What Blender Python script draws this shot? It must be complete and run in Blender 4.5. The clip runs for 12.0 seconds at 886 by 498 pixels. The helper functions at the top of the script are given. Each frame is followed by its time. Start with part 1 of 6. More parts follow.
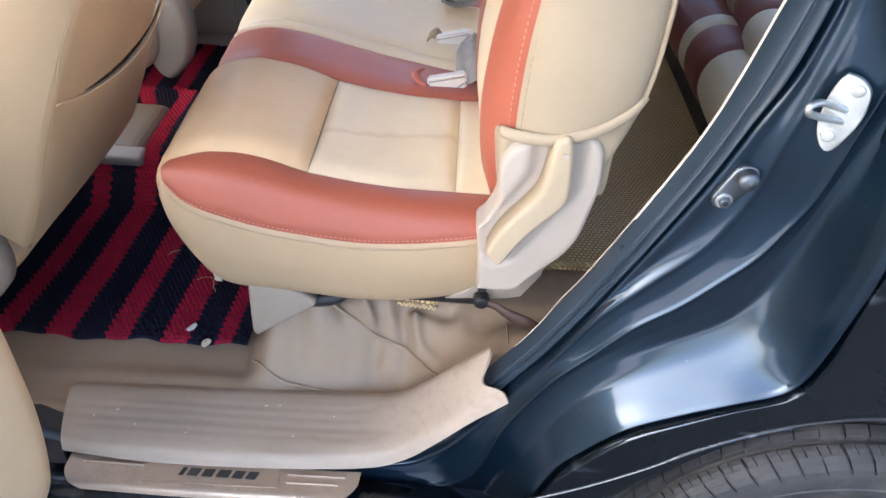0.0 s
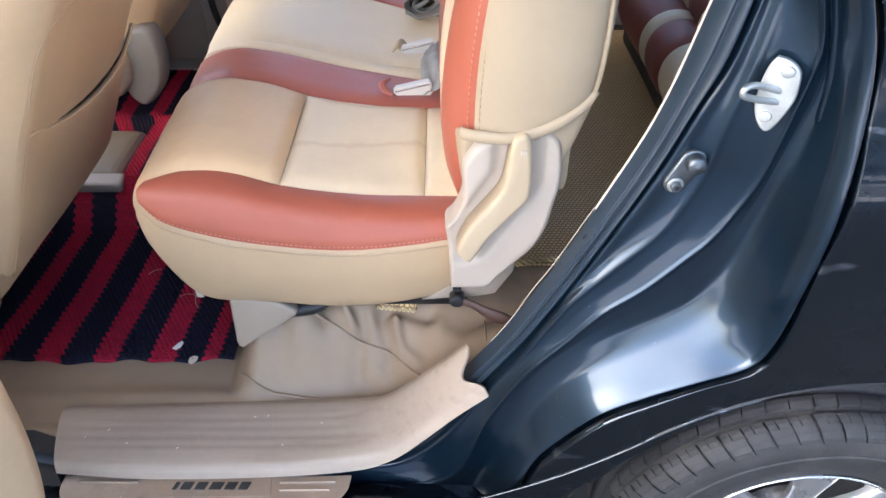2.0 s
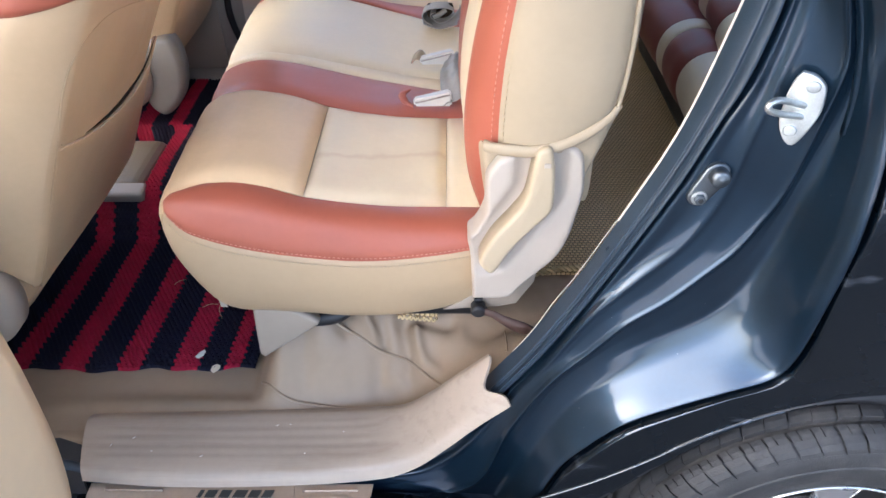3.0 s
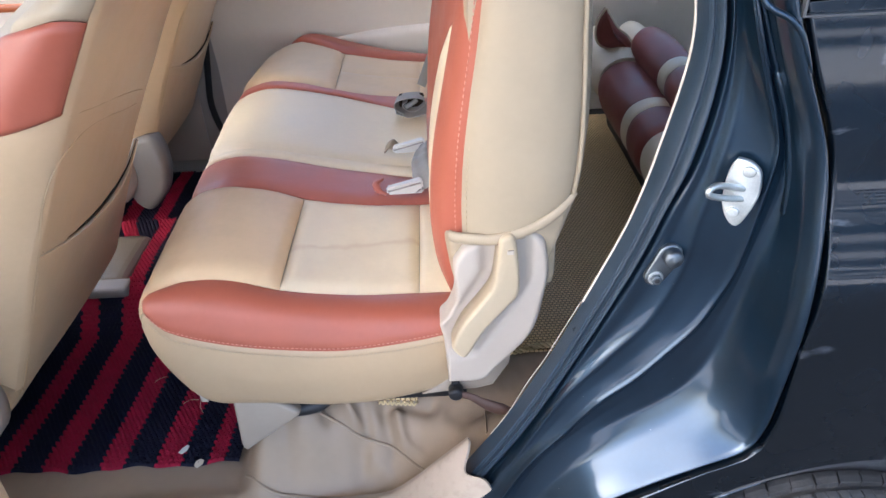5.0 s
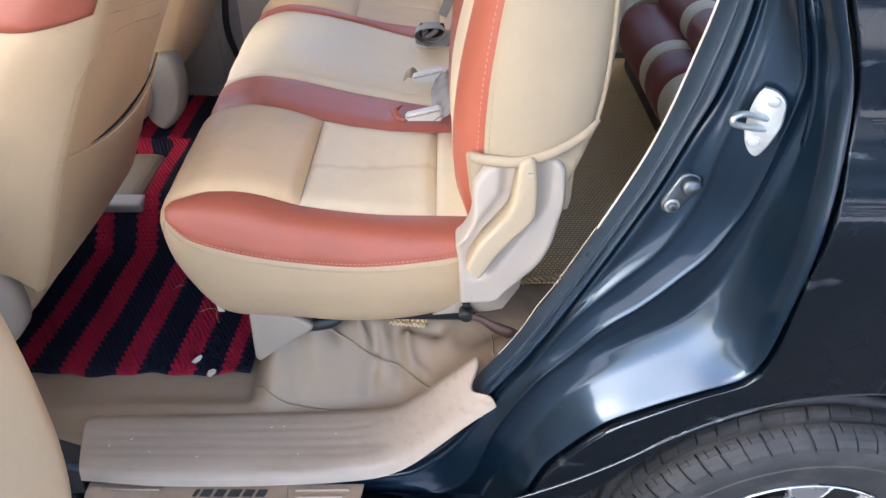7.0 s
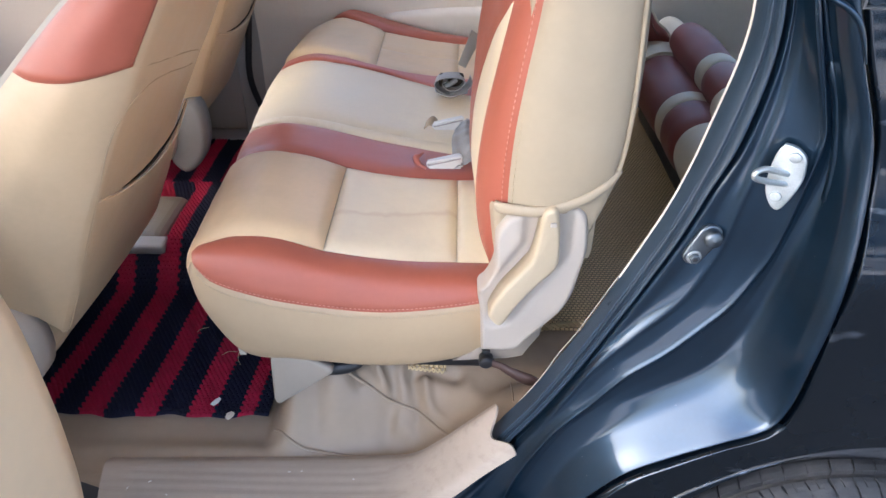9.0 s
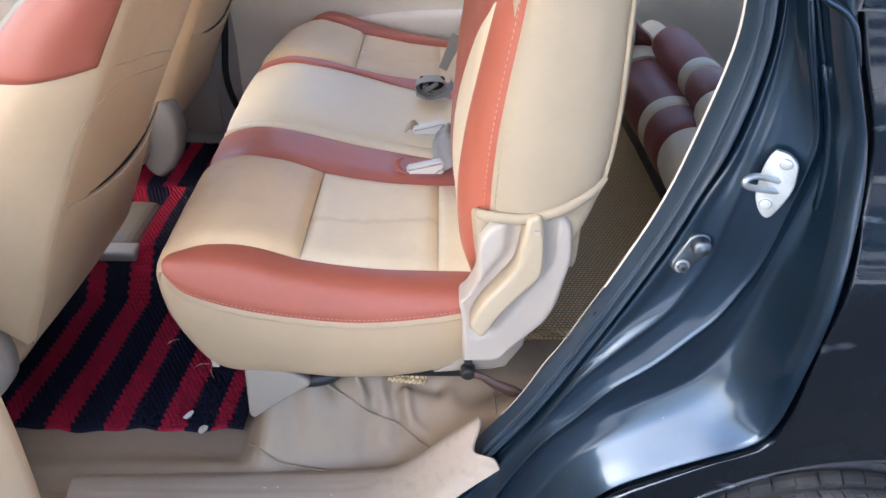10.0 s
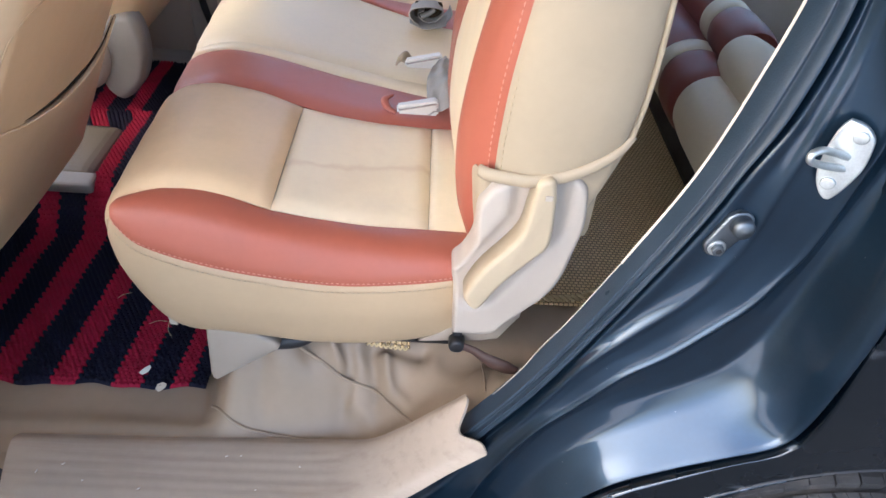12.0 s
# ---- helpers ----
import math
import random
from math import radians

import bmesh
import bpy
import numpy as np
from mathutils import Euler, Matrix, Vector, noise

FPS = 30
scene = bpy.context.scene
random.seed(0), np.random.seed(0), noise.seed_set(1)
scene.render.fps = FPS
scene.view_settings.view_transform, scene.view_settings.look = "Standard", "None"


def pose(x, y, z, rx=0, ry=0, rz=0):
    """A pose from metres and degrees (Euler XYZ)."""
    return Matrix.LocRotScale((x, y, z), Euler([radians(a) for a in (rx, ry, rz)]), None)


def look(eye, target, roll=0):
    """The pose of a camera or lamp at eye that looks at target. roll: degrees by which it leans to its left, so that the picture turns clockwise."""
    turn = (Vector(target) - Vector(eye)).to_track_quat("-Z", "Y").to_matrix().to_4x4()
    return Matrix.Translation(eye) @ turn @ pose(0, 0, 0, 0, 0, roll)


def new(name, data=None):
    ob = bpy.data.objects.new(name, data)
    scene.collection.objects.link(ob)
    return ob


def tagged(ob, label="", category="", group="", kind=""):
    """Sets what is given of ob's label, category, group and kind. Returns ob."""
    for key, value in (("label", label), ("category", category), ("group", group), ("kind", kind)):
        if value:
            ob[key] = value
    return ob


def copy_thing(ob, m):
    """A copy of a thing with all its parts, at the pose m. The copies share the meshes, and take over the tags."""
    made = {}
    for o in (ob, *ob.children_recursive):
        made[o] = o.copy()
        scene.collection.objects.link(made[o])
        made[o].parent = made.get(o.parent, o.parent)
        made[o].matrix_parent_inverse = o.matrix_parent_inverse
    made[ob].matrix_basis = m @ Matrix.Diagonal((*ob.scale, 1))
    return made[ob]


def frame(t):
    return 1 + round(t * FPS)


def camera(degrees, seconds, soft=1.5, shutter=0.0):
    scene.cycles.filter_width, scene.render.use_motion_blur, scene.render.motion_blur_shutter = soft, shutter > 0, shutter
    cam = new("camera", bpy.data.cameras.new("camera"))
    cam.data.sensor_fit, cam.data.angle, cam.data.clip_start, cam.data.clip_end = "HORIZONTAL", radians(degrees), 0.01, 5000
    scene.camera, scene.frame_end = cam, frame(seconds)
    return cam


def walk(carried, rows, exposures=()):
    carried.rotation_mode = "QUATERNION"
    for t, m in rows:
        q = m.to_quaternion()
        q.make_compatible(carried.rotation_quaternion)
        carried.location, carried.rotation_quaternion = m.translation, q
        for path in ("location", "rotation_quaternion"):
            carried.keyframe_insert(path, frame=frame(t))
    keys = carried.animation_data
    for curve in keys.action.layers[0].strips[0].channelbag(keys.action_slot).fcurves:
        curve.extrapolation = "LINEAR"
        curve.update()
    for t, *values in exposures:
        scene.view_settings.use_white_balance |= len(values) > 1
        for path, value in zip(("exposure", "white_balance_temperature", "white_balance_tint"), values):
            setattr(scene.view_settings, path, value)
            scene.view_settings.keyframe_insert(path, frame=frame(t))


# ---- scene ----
cam = camera(64.0, 12.0)
PATH = [
    (0, (0.02, 0.205, 1.494), (0.007, 1.734, 0.205), 3.4),
    (0.5, (0.024, 0.194, 1.505), (0.025, 1.732, 0.227), 2.5),
    (1, (0.012, 0.188, 1.506), (0.006, 1.732, 0.235), 1.4),
    (1.5, (0.056, 0.188, 1.505), (0.074, 1.732, 0.234), 1.0),
    (2, (0.052, 0.171, 1.504), (0.059, 1.721, 0.239), 0.2),
    (2.5, (0.041, 0.167, 1.507), (0.043, 1.716, 0.242), -0.0),
    (3, (0.033, 0.17, 1.518), (0.012, 1.727, 0.263), -0.5),
    (3.2, (0.034, 0.171, 1.521), (0.002, 1.735, 0.276), -0.8),
    (4.8, (0.06, 0.158, 1.557), (0.058, 1.826, 0.453), -2.5),
    (5, (0.069, 0.16, 1.557), (0.069, 1.832, 0.46), -2.8),
    (5.5, (0.06, 0.147, 1.569), (0.063, 1.829, 0.486), -2.4),
    (6, (0.056, 0.134, 1.563), (0.08, 1.811, 0.475), -0.9),
    (6.5, (0.051, 0.117, 1.554), (0.084, 1.766, 0.422), 0.3),
    (7, (0.04, 0.117, 1.535), (0.038, 1.707, 0.322), 0.2),
    (7.2, (0.028, 0.132, 1.519), (-0.011, 1.703, 0.282), -0.3),
    (8.8, (0.013, 0.121, 1.544), (-0.048, 1.762, 0.403), 0.1),
    (9, (0.018, 0.109, 1.551), (-0.009, 1.767, 0.433), 0.4),
    (9.5, (0.025, 0.122, 1.549), (0.053, 1.802, 0.464), 0.9),
    (10, (0.019, 0.143, 1.537), (0.044, 1.807, 0.428), 1.3),
    (10.5, (0.02, 0.176, 1.519), (0.024, 1.796, 0.347), 1.7),
    (11, (0.016, 0.243, 1.497), (0.021, 1.811, 0.256), 3.2),
    (11.5, (-0.011, 0.302, 1.474), (0.017, 1.844, 0.2), 4.5),
    (12, (0.004, 0.283, 1.489), (0.09, 1.831, 0.225), 5.4),
]
walk(cam, [(t, look(eye, target, roll)) for t, eye, target, roll in PATH], exposures=[(0.0, 2.80, 5950, 10), (3.2, 2.82, 5850, 10), (4.8, 2.71, 5700, 10), (6.2, 2.71, 5700, 10), (7.2, 2.71, 5880, 10), (8.8, 2.68, 5700, 10), (10.0, 2.68, 5700, 10), (11.0, 2.72, 5950, 10), (12.0, 2.76, 5900, 10)])

# ---- light ----
world = bpy.data.worlds.new("sky")
scene.world = world
world.use_nodes = True
wn = world.node_tree.nodes
sky = wn.new("ShaderNodeTexSky")
sky.sky_type = "NISHITA"
sky.sun_disc = False
sky.sun_elevation, sky.sun_rotation = radians(42), radians(248)
sky.air_density, sky.dust_density = 1.0, 5.0
world.node_tree.links.new(sky.outputs[0], wn["Background"].inputs[0])
wn["Background"].inputs[1].default_value = 0.15

sun_data = bpy.data.lights.new("sun", "SUN")
sun_data.energy, sun_data.angle, sun_data.color = 0.3, radians(10), (1.0, 0.98, 0.95)
sun = new("sun", sun_data)
sun.matrix_world = look((-6.9, -1.8, 7.4), (0, 1, 0.8))


# ---- materials ----
def shader(name, base, rough=0.5, metal=0.0, coat=0.0, spread=0.12, blotch=6.0, grain=0.0, grain_size=900.0, weave="noise", spec=0.5, rough_spread=0.1, dirt=None, dirt_scale=9.0, dirt_amount=0.0, streak=0.0):
    """A procedural surface: colour that drifts at two scales, fine relief, uneven gloss, optional shaped dirt."""
    m = bpy.data.materials.new(name)
    m.use_nodes = True
    n, link = m.node_tree.nodes, m.node_tree.links.new
    b = n["Principled BSDF"]
    b.inputs["Metallic"].default_value = metal
    b.inputs["Coat Weight"].default_value = coat
    b.inputs["Coat Roughness"].default_value = 0.05
    b.inputs["Specular IOR Level"].default_value = spec
    co = n.new("ShaderNodeTexCoord")
    big = n.new("ShaderNodeTexNoise")
    big.inputs["Scale"].default_value, big.inputs["Detail"].default_value = blotch, 4
    link(co.outputs["Object"], big.inputs["Vector"])
    small = n.new("ShaderNodeTexNoise")
    small.inputs["Scale"].default_value, small.inputs["Detail"].default_value = blotch * 14, 3
    link(co.outputs["Object"], small.inputs["Vector"])
    add = n.new("ShaderNodeMath")
    add.operation = "MULTIPLY_ADD"
    link(small.outputs["Fac"], add.inputs[0])
    add.inputs[1].default_value = 0.35
    link(big.outputs["Fac"], add.inputs[2])
    ramp = n.new("ShaderNodeMapRange")
    ramp.inputs[1].default_value, ramp.inputs[2].default_value = 0.4, 0.95
    ramp.inputs[3].default_value, ramp.inputs[4].default_value = 1 - spread, 1 + spread
    link(add.outputs[0], ramp.inputs[0])
    mul = n.new("ShaderNodeVectorMath")
    mul.operation = "SCALE"
    mul.inputs[0].default_value = base
    link(ramp.outputs[0], mul.inputs["Scale"])
    colour = mul.outputs[0]
    if dirt_amount:
        spots = n.new("ShaderNodeTexNoise")
        spots.inputs["Scale"].default_value, spots.inputs["Detail"].default_value = dirt_scale, 6
        spots.inputs["Roughness"].default_value = 0.65
        if streak:
            drag = n.new("ShaderNodeVectorMath")
            drag.operation = "MULTIPLY"
            drag.inputs[1].default_value = (streak, 1, 1)
            link(co.outputs["Object"], drag.inputs[0])
            link(drag.outputs[0], spots.inputs["Vector"])
        else:
            link(co.outputs["Object"], spots.inputs["Vector"])
        cut = n.new("ShaderNodeMapRange")
        cut.inputs[1].default_value, cut.inputs[2].default_value = 0.5, 0.72
        cut.inputs[3].default_value, cut.inputs[4].default_value = 0.0, dirt_amount
        link(spots.outputs["Fac"], cut.inputs[0])
        mix = n.new("ShaderNodeMix")
        mix.data_type = "RGBA"
        link(cut.outputs[0], mix.inputs[0])
        link(colour, mix.inputs[6])
        mix.inputs[7].default_value = (*dirt, 1)
        colour = mix.outputs[2]
    link(colour, b.inputs["Base Color"])
    rr = n.new("ShaderNodeMapRange")
    rr.inputs[3].default_value, rr.inputs[4].default_value = max(0.02, rough - rough_spread), min(1, rough + rough_spread)
    rr.inputs[1].default_value, rr.inputs[2].default_value = 0.3, 0.7
    link(big.outputs["Fac"], rr.inputs[0])
    link(rr.outputs[0], b.inputs["Roughness"])
    if grain:
        if weave == "cells":
            g = n.new("ShaderNodeTexVoronoi")
            g.feature = "DISTANCE_TO_EDGE"
            g.inputs["Scale"].default_value = grain_size
            out = g.outputs["Distance"]
        elif weave == "threads":
            g = n.new("ShaderNodeTexBrick")
            g.inputs["Scale"].default_value = grain_size
            g.inputs["Mortar Size"].default_value = 0.12
            g.inputs["Mortar Smooth"].default_value = 1.0
            g.inputs["Color1"].default_value = g.inputs["Color2"].default_value = (1, 1, 1, 1)
            g.inputs["Mortar"].default_value = (0, 0, 0, 1)
            out = g.outputs["Color"]
        else:
            g = n.new("ShaderNodeTexNoise")
            g.inputs["Scale"].default_value, g.inputs["Detail"].default_value = grain_size, 3
            out = g.outputs["Fac"]
        link(co.outputs["Object"], g.inputs["Vector"])
        bump = n.new("ShaderNodeBump")
        bump.inputs["Strength"].default_value, bump.inputs["Distance"].default_value = grain, 0.002
        link(out, bump.inputs["Height"])
        link(bump.outputs[0], b.inputs["Normal"])
    return m


EDGE_TRIM = shader("pale edge trim", (0.62, 0.53, 0.44), 0.5, spread=0.04, blotch=8)
# One cream leather: lightened for the dim seat top, darkened for the door-lit backrest.
CREAM_LIFTED = shader("cream leatherette lightened for dim fields", (0.78, 0.66, 0.465), 0.43, spec=0.3, grain=0.10, grain_size=1100, weave="cells", spread=0.05, blotch=7, dirt=(0.55, 0.41, 0.26), dirt_amount=0.25, dirt_scale=4)
CREAM_DIMMED = shader("cream leatherette", (0.375, 0.30, 0.205), 0.45, spec=0.3, grain=0.10, grain_size=1100, weave="cells", spread=0.05, blotch=7, dirt=(0.50, 0.36, 0.22), dirt_amount=0.22, dirt_scale=5)


def stained(source, name, y0, slope, colour):
    """A copy of a leatherette with a faint tide mark that wanders along the seat."""
    m = source.copy()
    m.name = name
    n, link = m.node_tree.nodes, m.node_tree.links.new
    b = n["Principled BSDF"]
    before = b.inputs["Base Color"].links[0].from_socket
    co = n.new("ShaderNodeTexCoord")
    sep = n.new("ShaderNodeSeparateXYZ")
    link(co.outputs["Object"], sep.inputs[0])
    wander = n.new("ShaderNodeTexNoise")
    wander.inputs["Scale"].default_value, wander.inputs["Detail"].default_value = 30, 4
    link(co.outputs["Object"], wander.inputs["Vector"])
    total = None
    for socket, factor in ((sep.outputs["Y"], 1.0), (sep.outputs["X"], -slope), (wander.outputs["Fac"], 0.030)):
        k = n.new("ShaderNodeMath")
        k.operation = "MULTIPLY_ADD"
        link(socket, k.inputs[0])
        k.inputs[1].default_value = factor
        if total is None:
            k.inputs[2].default_value = -y0 - 0.015
        else:
            link(total, k.inputs[2])
        total = k.outputs[0]
    size = n.new("ShaderNodeMath")
    size.operation = "ABSOLUTE"
    link(total, size.inputs[0])
    fade = n.new("ShaderNodeMapRange")
    fade.inputs[1].default_value, fade.inputs[2].default_value = 0.001, 0.011
    fade.inputs[3].default_value, fade.inputs[4].default_value = 0.30, 0.0
    link(size.outputs[0], fade.inputs[0])
    mix = n.new("ShaderNodeMix")
    mix.data_type = "RGBA"
    link(fade.outputs[0], mix.inputs[0])
    link(before, mix.inputs[6])
    mix.inputs[7].default_value = (*colour, 1)
    link(mix.outputs[2], b.inputs["Base Color"])
    return m


CREAM_STAINED = stained(CREAM_LIFTED, "cream leatherette lightened for dim fields with a tide mark", 1.259, 0.250, (0.52, 0.33, 0.19))
# TAN a little tanner, with shade on the front seats put into its base.
TAN_SHADED = shader("tan leatherette darkened for the front seats", (0.585, 0.415, 0.245), 0.42, spec=0.3, grain=0.10, grain_size=1100, weave="cells", spread=0.06, blotch=6, dirt=(0.40, 0.28, 0.17), dirt_amount=0.25, dirt_scale=5)
# The bench's cream again, base set to suit the light in the third row.
CREAM_REAR = shader("cream leatherette toned for the third row", (0.66, 0.57, 0.43), 0.45, grain=0.10, grain_size=1100, weave="cells", spread=0.06, blotch=7)
# Tanner cream, its base also lowered because door light overlit this side.
SKIRT = shader("warm cream leatherette darkened on the side", (0.44, 0.323, 0.197), 0.45, spec=0.3, grain=0.10, grain_size=1100, weave="cells", spread=0.05, blotch=6, dirt=(0.40, 0.28, 0.17), dirt_amount=0.2, dirt_scale=5)
TAN = shader("tan leatherette", (0.68, 0.50, 0.305), 0.42, spec=0.3, grain=0.10, grain_size=1100, weave="cells", spread=0.06, blotch=6, dirt=(0.40, 0.28, 0.17), dirt_amount=0.25, dirt_scale=5)
RED = shader("brick red leatherette", (0.375, 0.104, 0.062), 0.42, spec=0.42, grain=0.12, grain_size=1100, weave="cells", spread=0.07, blotch=7)
# Same red as RED, base lightened to make up for the dim cushion top.
RED_LIFTED = shader("brick red leatherette lightened on the cushion", (0.44, 0.138, 0.095), 0.42, spec=0.45, grain=0.12, grain_size=1100, weave="cells", spread=0.07, blotch=7)
# Third-row red: the shade at the rear is put into a darker base.
RED_SHADED = shader("red leatherette darkened for the shaded rear", (0.21, 0.055, 0.045), 0.45, spec=0.35, grain=0.12, grain_size=1100, weave="cells", spread=0.07, blotch=7)
THREAD_CREAM = shader("cream thread", (0.40, 0.315, 0.205), 0.8, spread=0.05, blotch=60)
THREAD_RED = shader("pink thread", (0.54, 0.23, 0.165), 0.8, spread=0.05, blotch=60)
# Near-black fill for openings that are only dark from shade.
SHADE_FILL = shader("dark fill for shaded openings", (0.035, 0.024, 0.016), 0.9, spec=0.1, spread=0.1, blotch=40)
GREY = shader("warm grey plastic", (0.45, 0.385, 0.315), 0.50, grain=0.08, grain_size=1500, spread=0.04, blotch=8)
GREY_MID = shader("grey beige plastic", (0.34, 0.285, 0.225), 0.5, grain=0.08, grain_size=1500, spread=0.05, blotch=8)
GREY_DULL = shader("dull grey plastic", (0.24, 0.215, 0.185), 0.45, grain=0.08, grain_size=1500, spread=0.06, blotch=8)
GREY_DARK = shader("grey plastic", (0.36, 0.33, 0.29), 0.45, grain=0.08, grain_size=1500, spread=0.05, blotch=8)
HANDLE = shader("cream plastic", (0.45, 0.36, 0.24), 0.42, grain=0.06, grain_size=1500, spread=0.04, blotch=10)
VINYL = shader("beige vinyl floor lining", (0.335, 0.251, 0.172), 0.40, spec=0.30, grain=0.12, grain_size=700, spread=0.10, blotch=4, dirt=(0.30, 0.225, 0.155), dirt_amount=0.3, dirt_scale=7)
SILL = shader("scuffed beige sill plastic", (0.435, 0.355, 0.276), 0.42, grain=0.12, grain_size=600, spread=0.10, blotch=5, dirt=(0.25, 0.175, 0.12), dirt_amount=0.40, dirt_scale=45, streak=0.07)
TRIM = shader("beige interior trim", (0.72, 0.64, 0.54), 0.55, grain=0.1, grain_size=1300, spread=0.05, blotch=4)
DOORTRIM = shader("cream door trim", (0.84, 0.64, 0.41), 0.5, grain=0.1, grain_size=1300, spread=0.05, blotch=4)
LINER = shader("pale headliner cloth", (0.82, 0.77, 0.69), 0.9, grain=0.3, grain_size=900, spread=0.05, blotch=4)
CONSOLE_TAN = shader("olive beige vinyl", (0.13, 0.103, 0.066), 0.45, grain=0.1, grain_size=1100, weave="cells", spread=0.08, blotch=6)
TAN_DARK = shader("darker tan piping", (0.50, 0.355, 0.21), 0.5, spec=0.3, spread=0.06, blotch=8)
WOOD = shader("wood-look trim", (0.30, 0.09, 0.035), 0.25, spread=0.25, blotch=12)
RUG_RED = shader("crimson rug yarn", (0.33, 0.012, 0.038), 0.9, grain=0.8, grain_size=700, spread=0.25, blotch=30, spec=0.2)
RUG_NAVY = shader("navy rug yarn", (0.010, 0.010, 0.022), 0.9, grain=0.8, grain_size=700, spread=0.3, blotch=30, spec=0.2)
MESH = shader("gold brown woven mesh", (0.30, 0.215, 0.10), 0.55, grain=1.0, grain_size=60, weave="threads", spread=0.15, blotch=6)
g_nodes, g_link = MESH.node_tree.nodes, MESH.node_tree.links.new
weft = next(n for n in g_nodes if n.bl_idname == "ShaderNodeTexBrick")
weft.inputs["Scale"].default_value = 55
weft.inputs["Row Height"].default_value = 0.42
weft.inputs["Mortar Size"].default_value = 0.085
weft.inputs["Mortar Smooth"].default_value = 0.6
weft.inputs["Color1"].default_value, weft.inputs["Color2"].default_value = (0.90, 0.68, 0.35, 1), (0.76, 0.55, 0.27, 1)
weft.inputs["Mortar"].default_value = (0.30, 0.19, 0.08, 1)
g_link(weft.outputs["Color"], g_nodes["Principled BSDF"].inputs["Base Color"])
CORD = shader("gold cord", (0.58, 0.44, 0.23), 0.7, grain=0.5, grain_size=500, spread=0.15, blotch=40)
CARPET = shader("dark carpet", (0.05, 0.045, 0.045), 0.95, grain=0.8, grain_size=600, spread=0.2, blotch=10)
PAINT = shader("blue black metallic car paint", (0.006, 0.016, 0.030), 0.27, metal=0.90, coat=1.0, spread=0.1, blotch=10, rough_spread=0.04, dirt=(0.05, 0.054, 0.06), dirt_amount=0.05, dirt_scale=20)
JAMB_PAINT = shader("dusty blue black jamb paint", (0.0108, 0.030, 0.056), 0.33, metal=0.75, coat=0.9, spread=0.15, blotch=12, rough_spread=0.05, dirt=(0.05, 0.055, 0.06), dirt_amount=0.08, dirt_scale=18)
JAMB_PAINT.node_tree.nodes["Principled BSDF"].inputs["Coat Roughness"].default_value = 0.085


def dusted(m, amount, scale):
    """Sparse pale dust specks over a paint."""
    n, link = m.node_tree.nodes, m.node_tree.links.new
    b = n["Principled BSDF"]
    before = b.inputs["Base Color"].links[0].from_socket
    co = n.new("ShaderNodeTexCoord")
    cells = n.new("ShaderNodeTexVoronoi")
    cells.inputs["Scale"].default_value = scale
    link(co.outputs["Object"], cells.inputs["Vector"])
    cut = n.new("ShaderNodeMapRange")
    cut.inputs[1].default_value, cut.inputs[2].default_value = 0.018, 0.036
    cut.inputs[3].default_value, cut.inputs[4].default_value = amount, 0.0
    link(cells.outputs["Distance"], cut.inputs[0])
    mix = n.new("ShaderNodeMix")
    mix.data_type = "RGBA"
    link(cut.outputs[0], mix.inputs[0])
    link(before, mix.inputs[6])
    mix.inputs[7].default_value = (0.22, 0.225, 0.23, 1)
    link(mix.outputs[2], b.inputs["Base Color"])


def smeared(m, colour):
    """Dried wipe marks and scratches, sparse and drawn out along the car."""
    n, link = m.node_tree.nodes, m.node_tree.links.new
    b = n["Principled BSDF"]
    before = b.inputs["Base Color"].links[0].from_socket
    co = n.new("ShaderNodeTexCoord")
    spread = n.new("ShaderNodeMapping")
    spread.inputs["Scale"].default_value = (5.0, 5.0, 16.0)
    spread.inputs["Rotation"].default_value = (0, radians(16), 0)
    link(co.outputs["Object"], spread.inputs["Vector"])
    marks = n.new("ShaderNodeTexNoise")
    marks.inputs["Scale"].default_value, marks.inputs["Detail"].default_value = 1.5, 5
    link(spread.outputs[0], marks.inputs["Vector"])
    cut = n.new("ShaderNodeMapRange")
    cut.inputs[1].default_value, cut.inputs[2].default_value = 0.635, 0.70
    cut.inputs[3].default_value, cut.inputs[4].default_value = 0.0, 0.6
    link(marks.outputs["Fac"], cut.inputs[0])
    mix = n.new("ShaderNodeMix")
    mix.data_type = "RGBA"
    link(cut.outputs[0], mix.inputs[0])
    link(before, mix.inputs[6])
    mix.inputs[7].default_value = (*colour, 1)
    link(mix.outputs[2], b.inputs["Base Color"])


smeared(PAINT, (0.26, 0.30, 0.37))
dusted(PAINT, 0.5, 42)
dusted(JAMB_PAINT, 0.5, 36)
RUBBER = shader("weathered rubber seal", (0.024, 0.040, 0.061), 0.36, spread=0.2, blotch=8, grain=0.15, grain_size=400)
TYRE = shader("dusty tyre rubber", (0.030, 0.031, 0.033), 0.62, spread=0.35, blotch=9, grain=0.3, grain_size=300, dirt=(0.10, 0.095, 0.09), dirt_amount=0.5, dirt_scale=16)
DARK = shader("black plastic", (0.015, 0.015, 0.017), 0.5, spread=0.2, blotch=10)
SLAT_PAINT = shader("dark slat paint", (0.05, 0.052, 0.055), 0.6, spread=0.1, blotch=5)
CONCRETE = shader("pale concrete", (0.58, 0.56, 0.53), 0.85, spread=0.12, blotch=0.7, grain=0.4, grain_size=40)
STEEL = shader("zinc-plated steel", (0.57, 0.60, 0.60), 0.48, metal=0.85, spread=0.25, blotch=30, rough_spread=0.12)
BOLT = shader("dull steel", (0.17, 0.19, 0.21), 0.46, metal=1.0, spread=0.2, blotch=40)
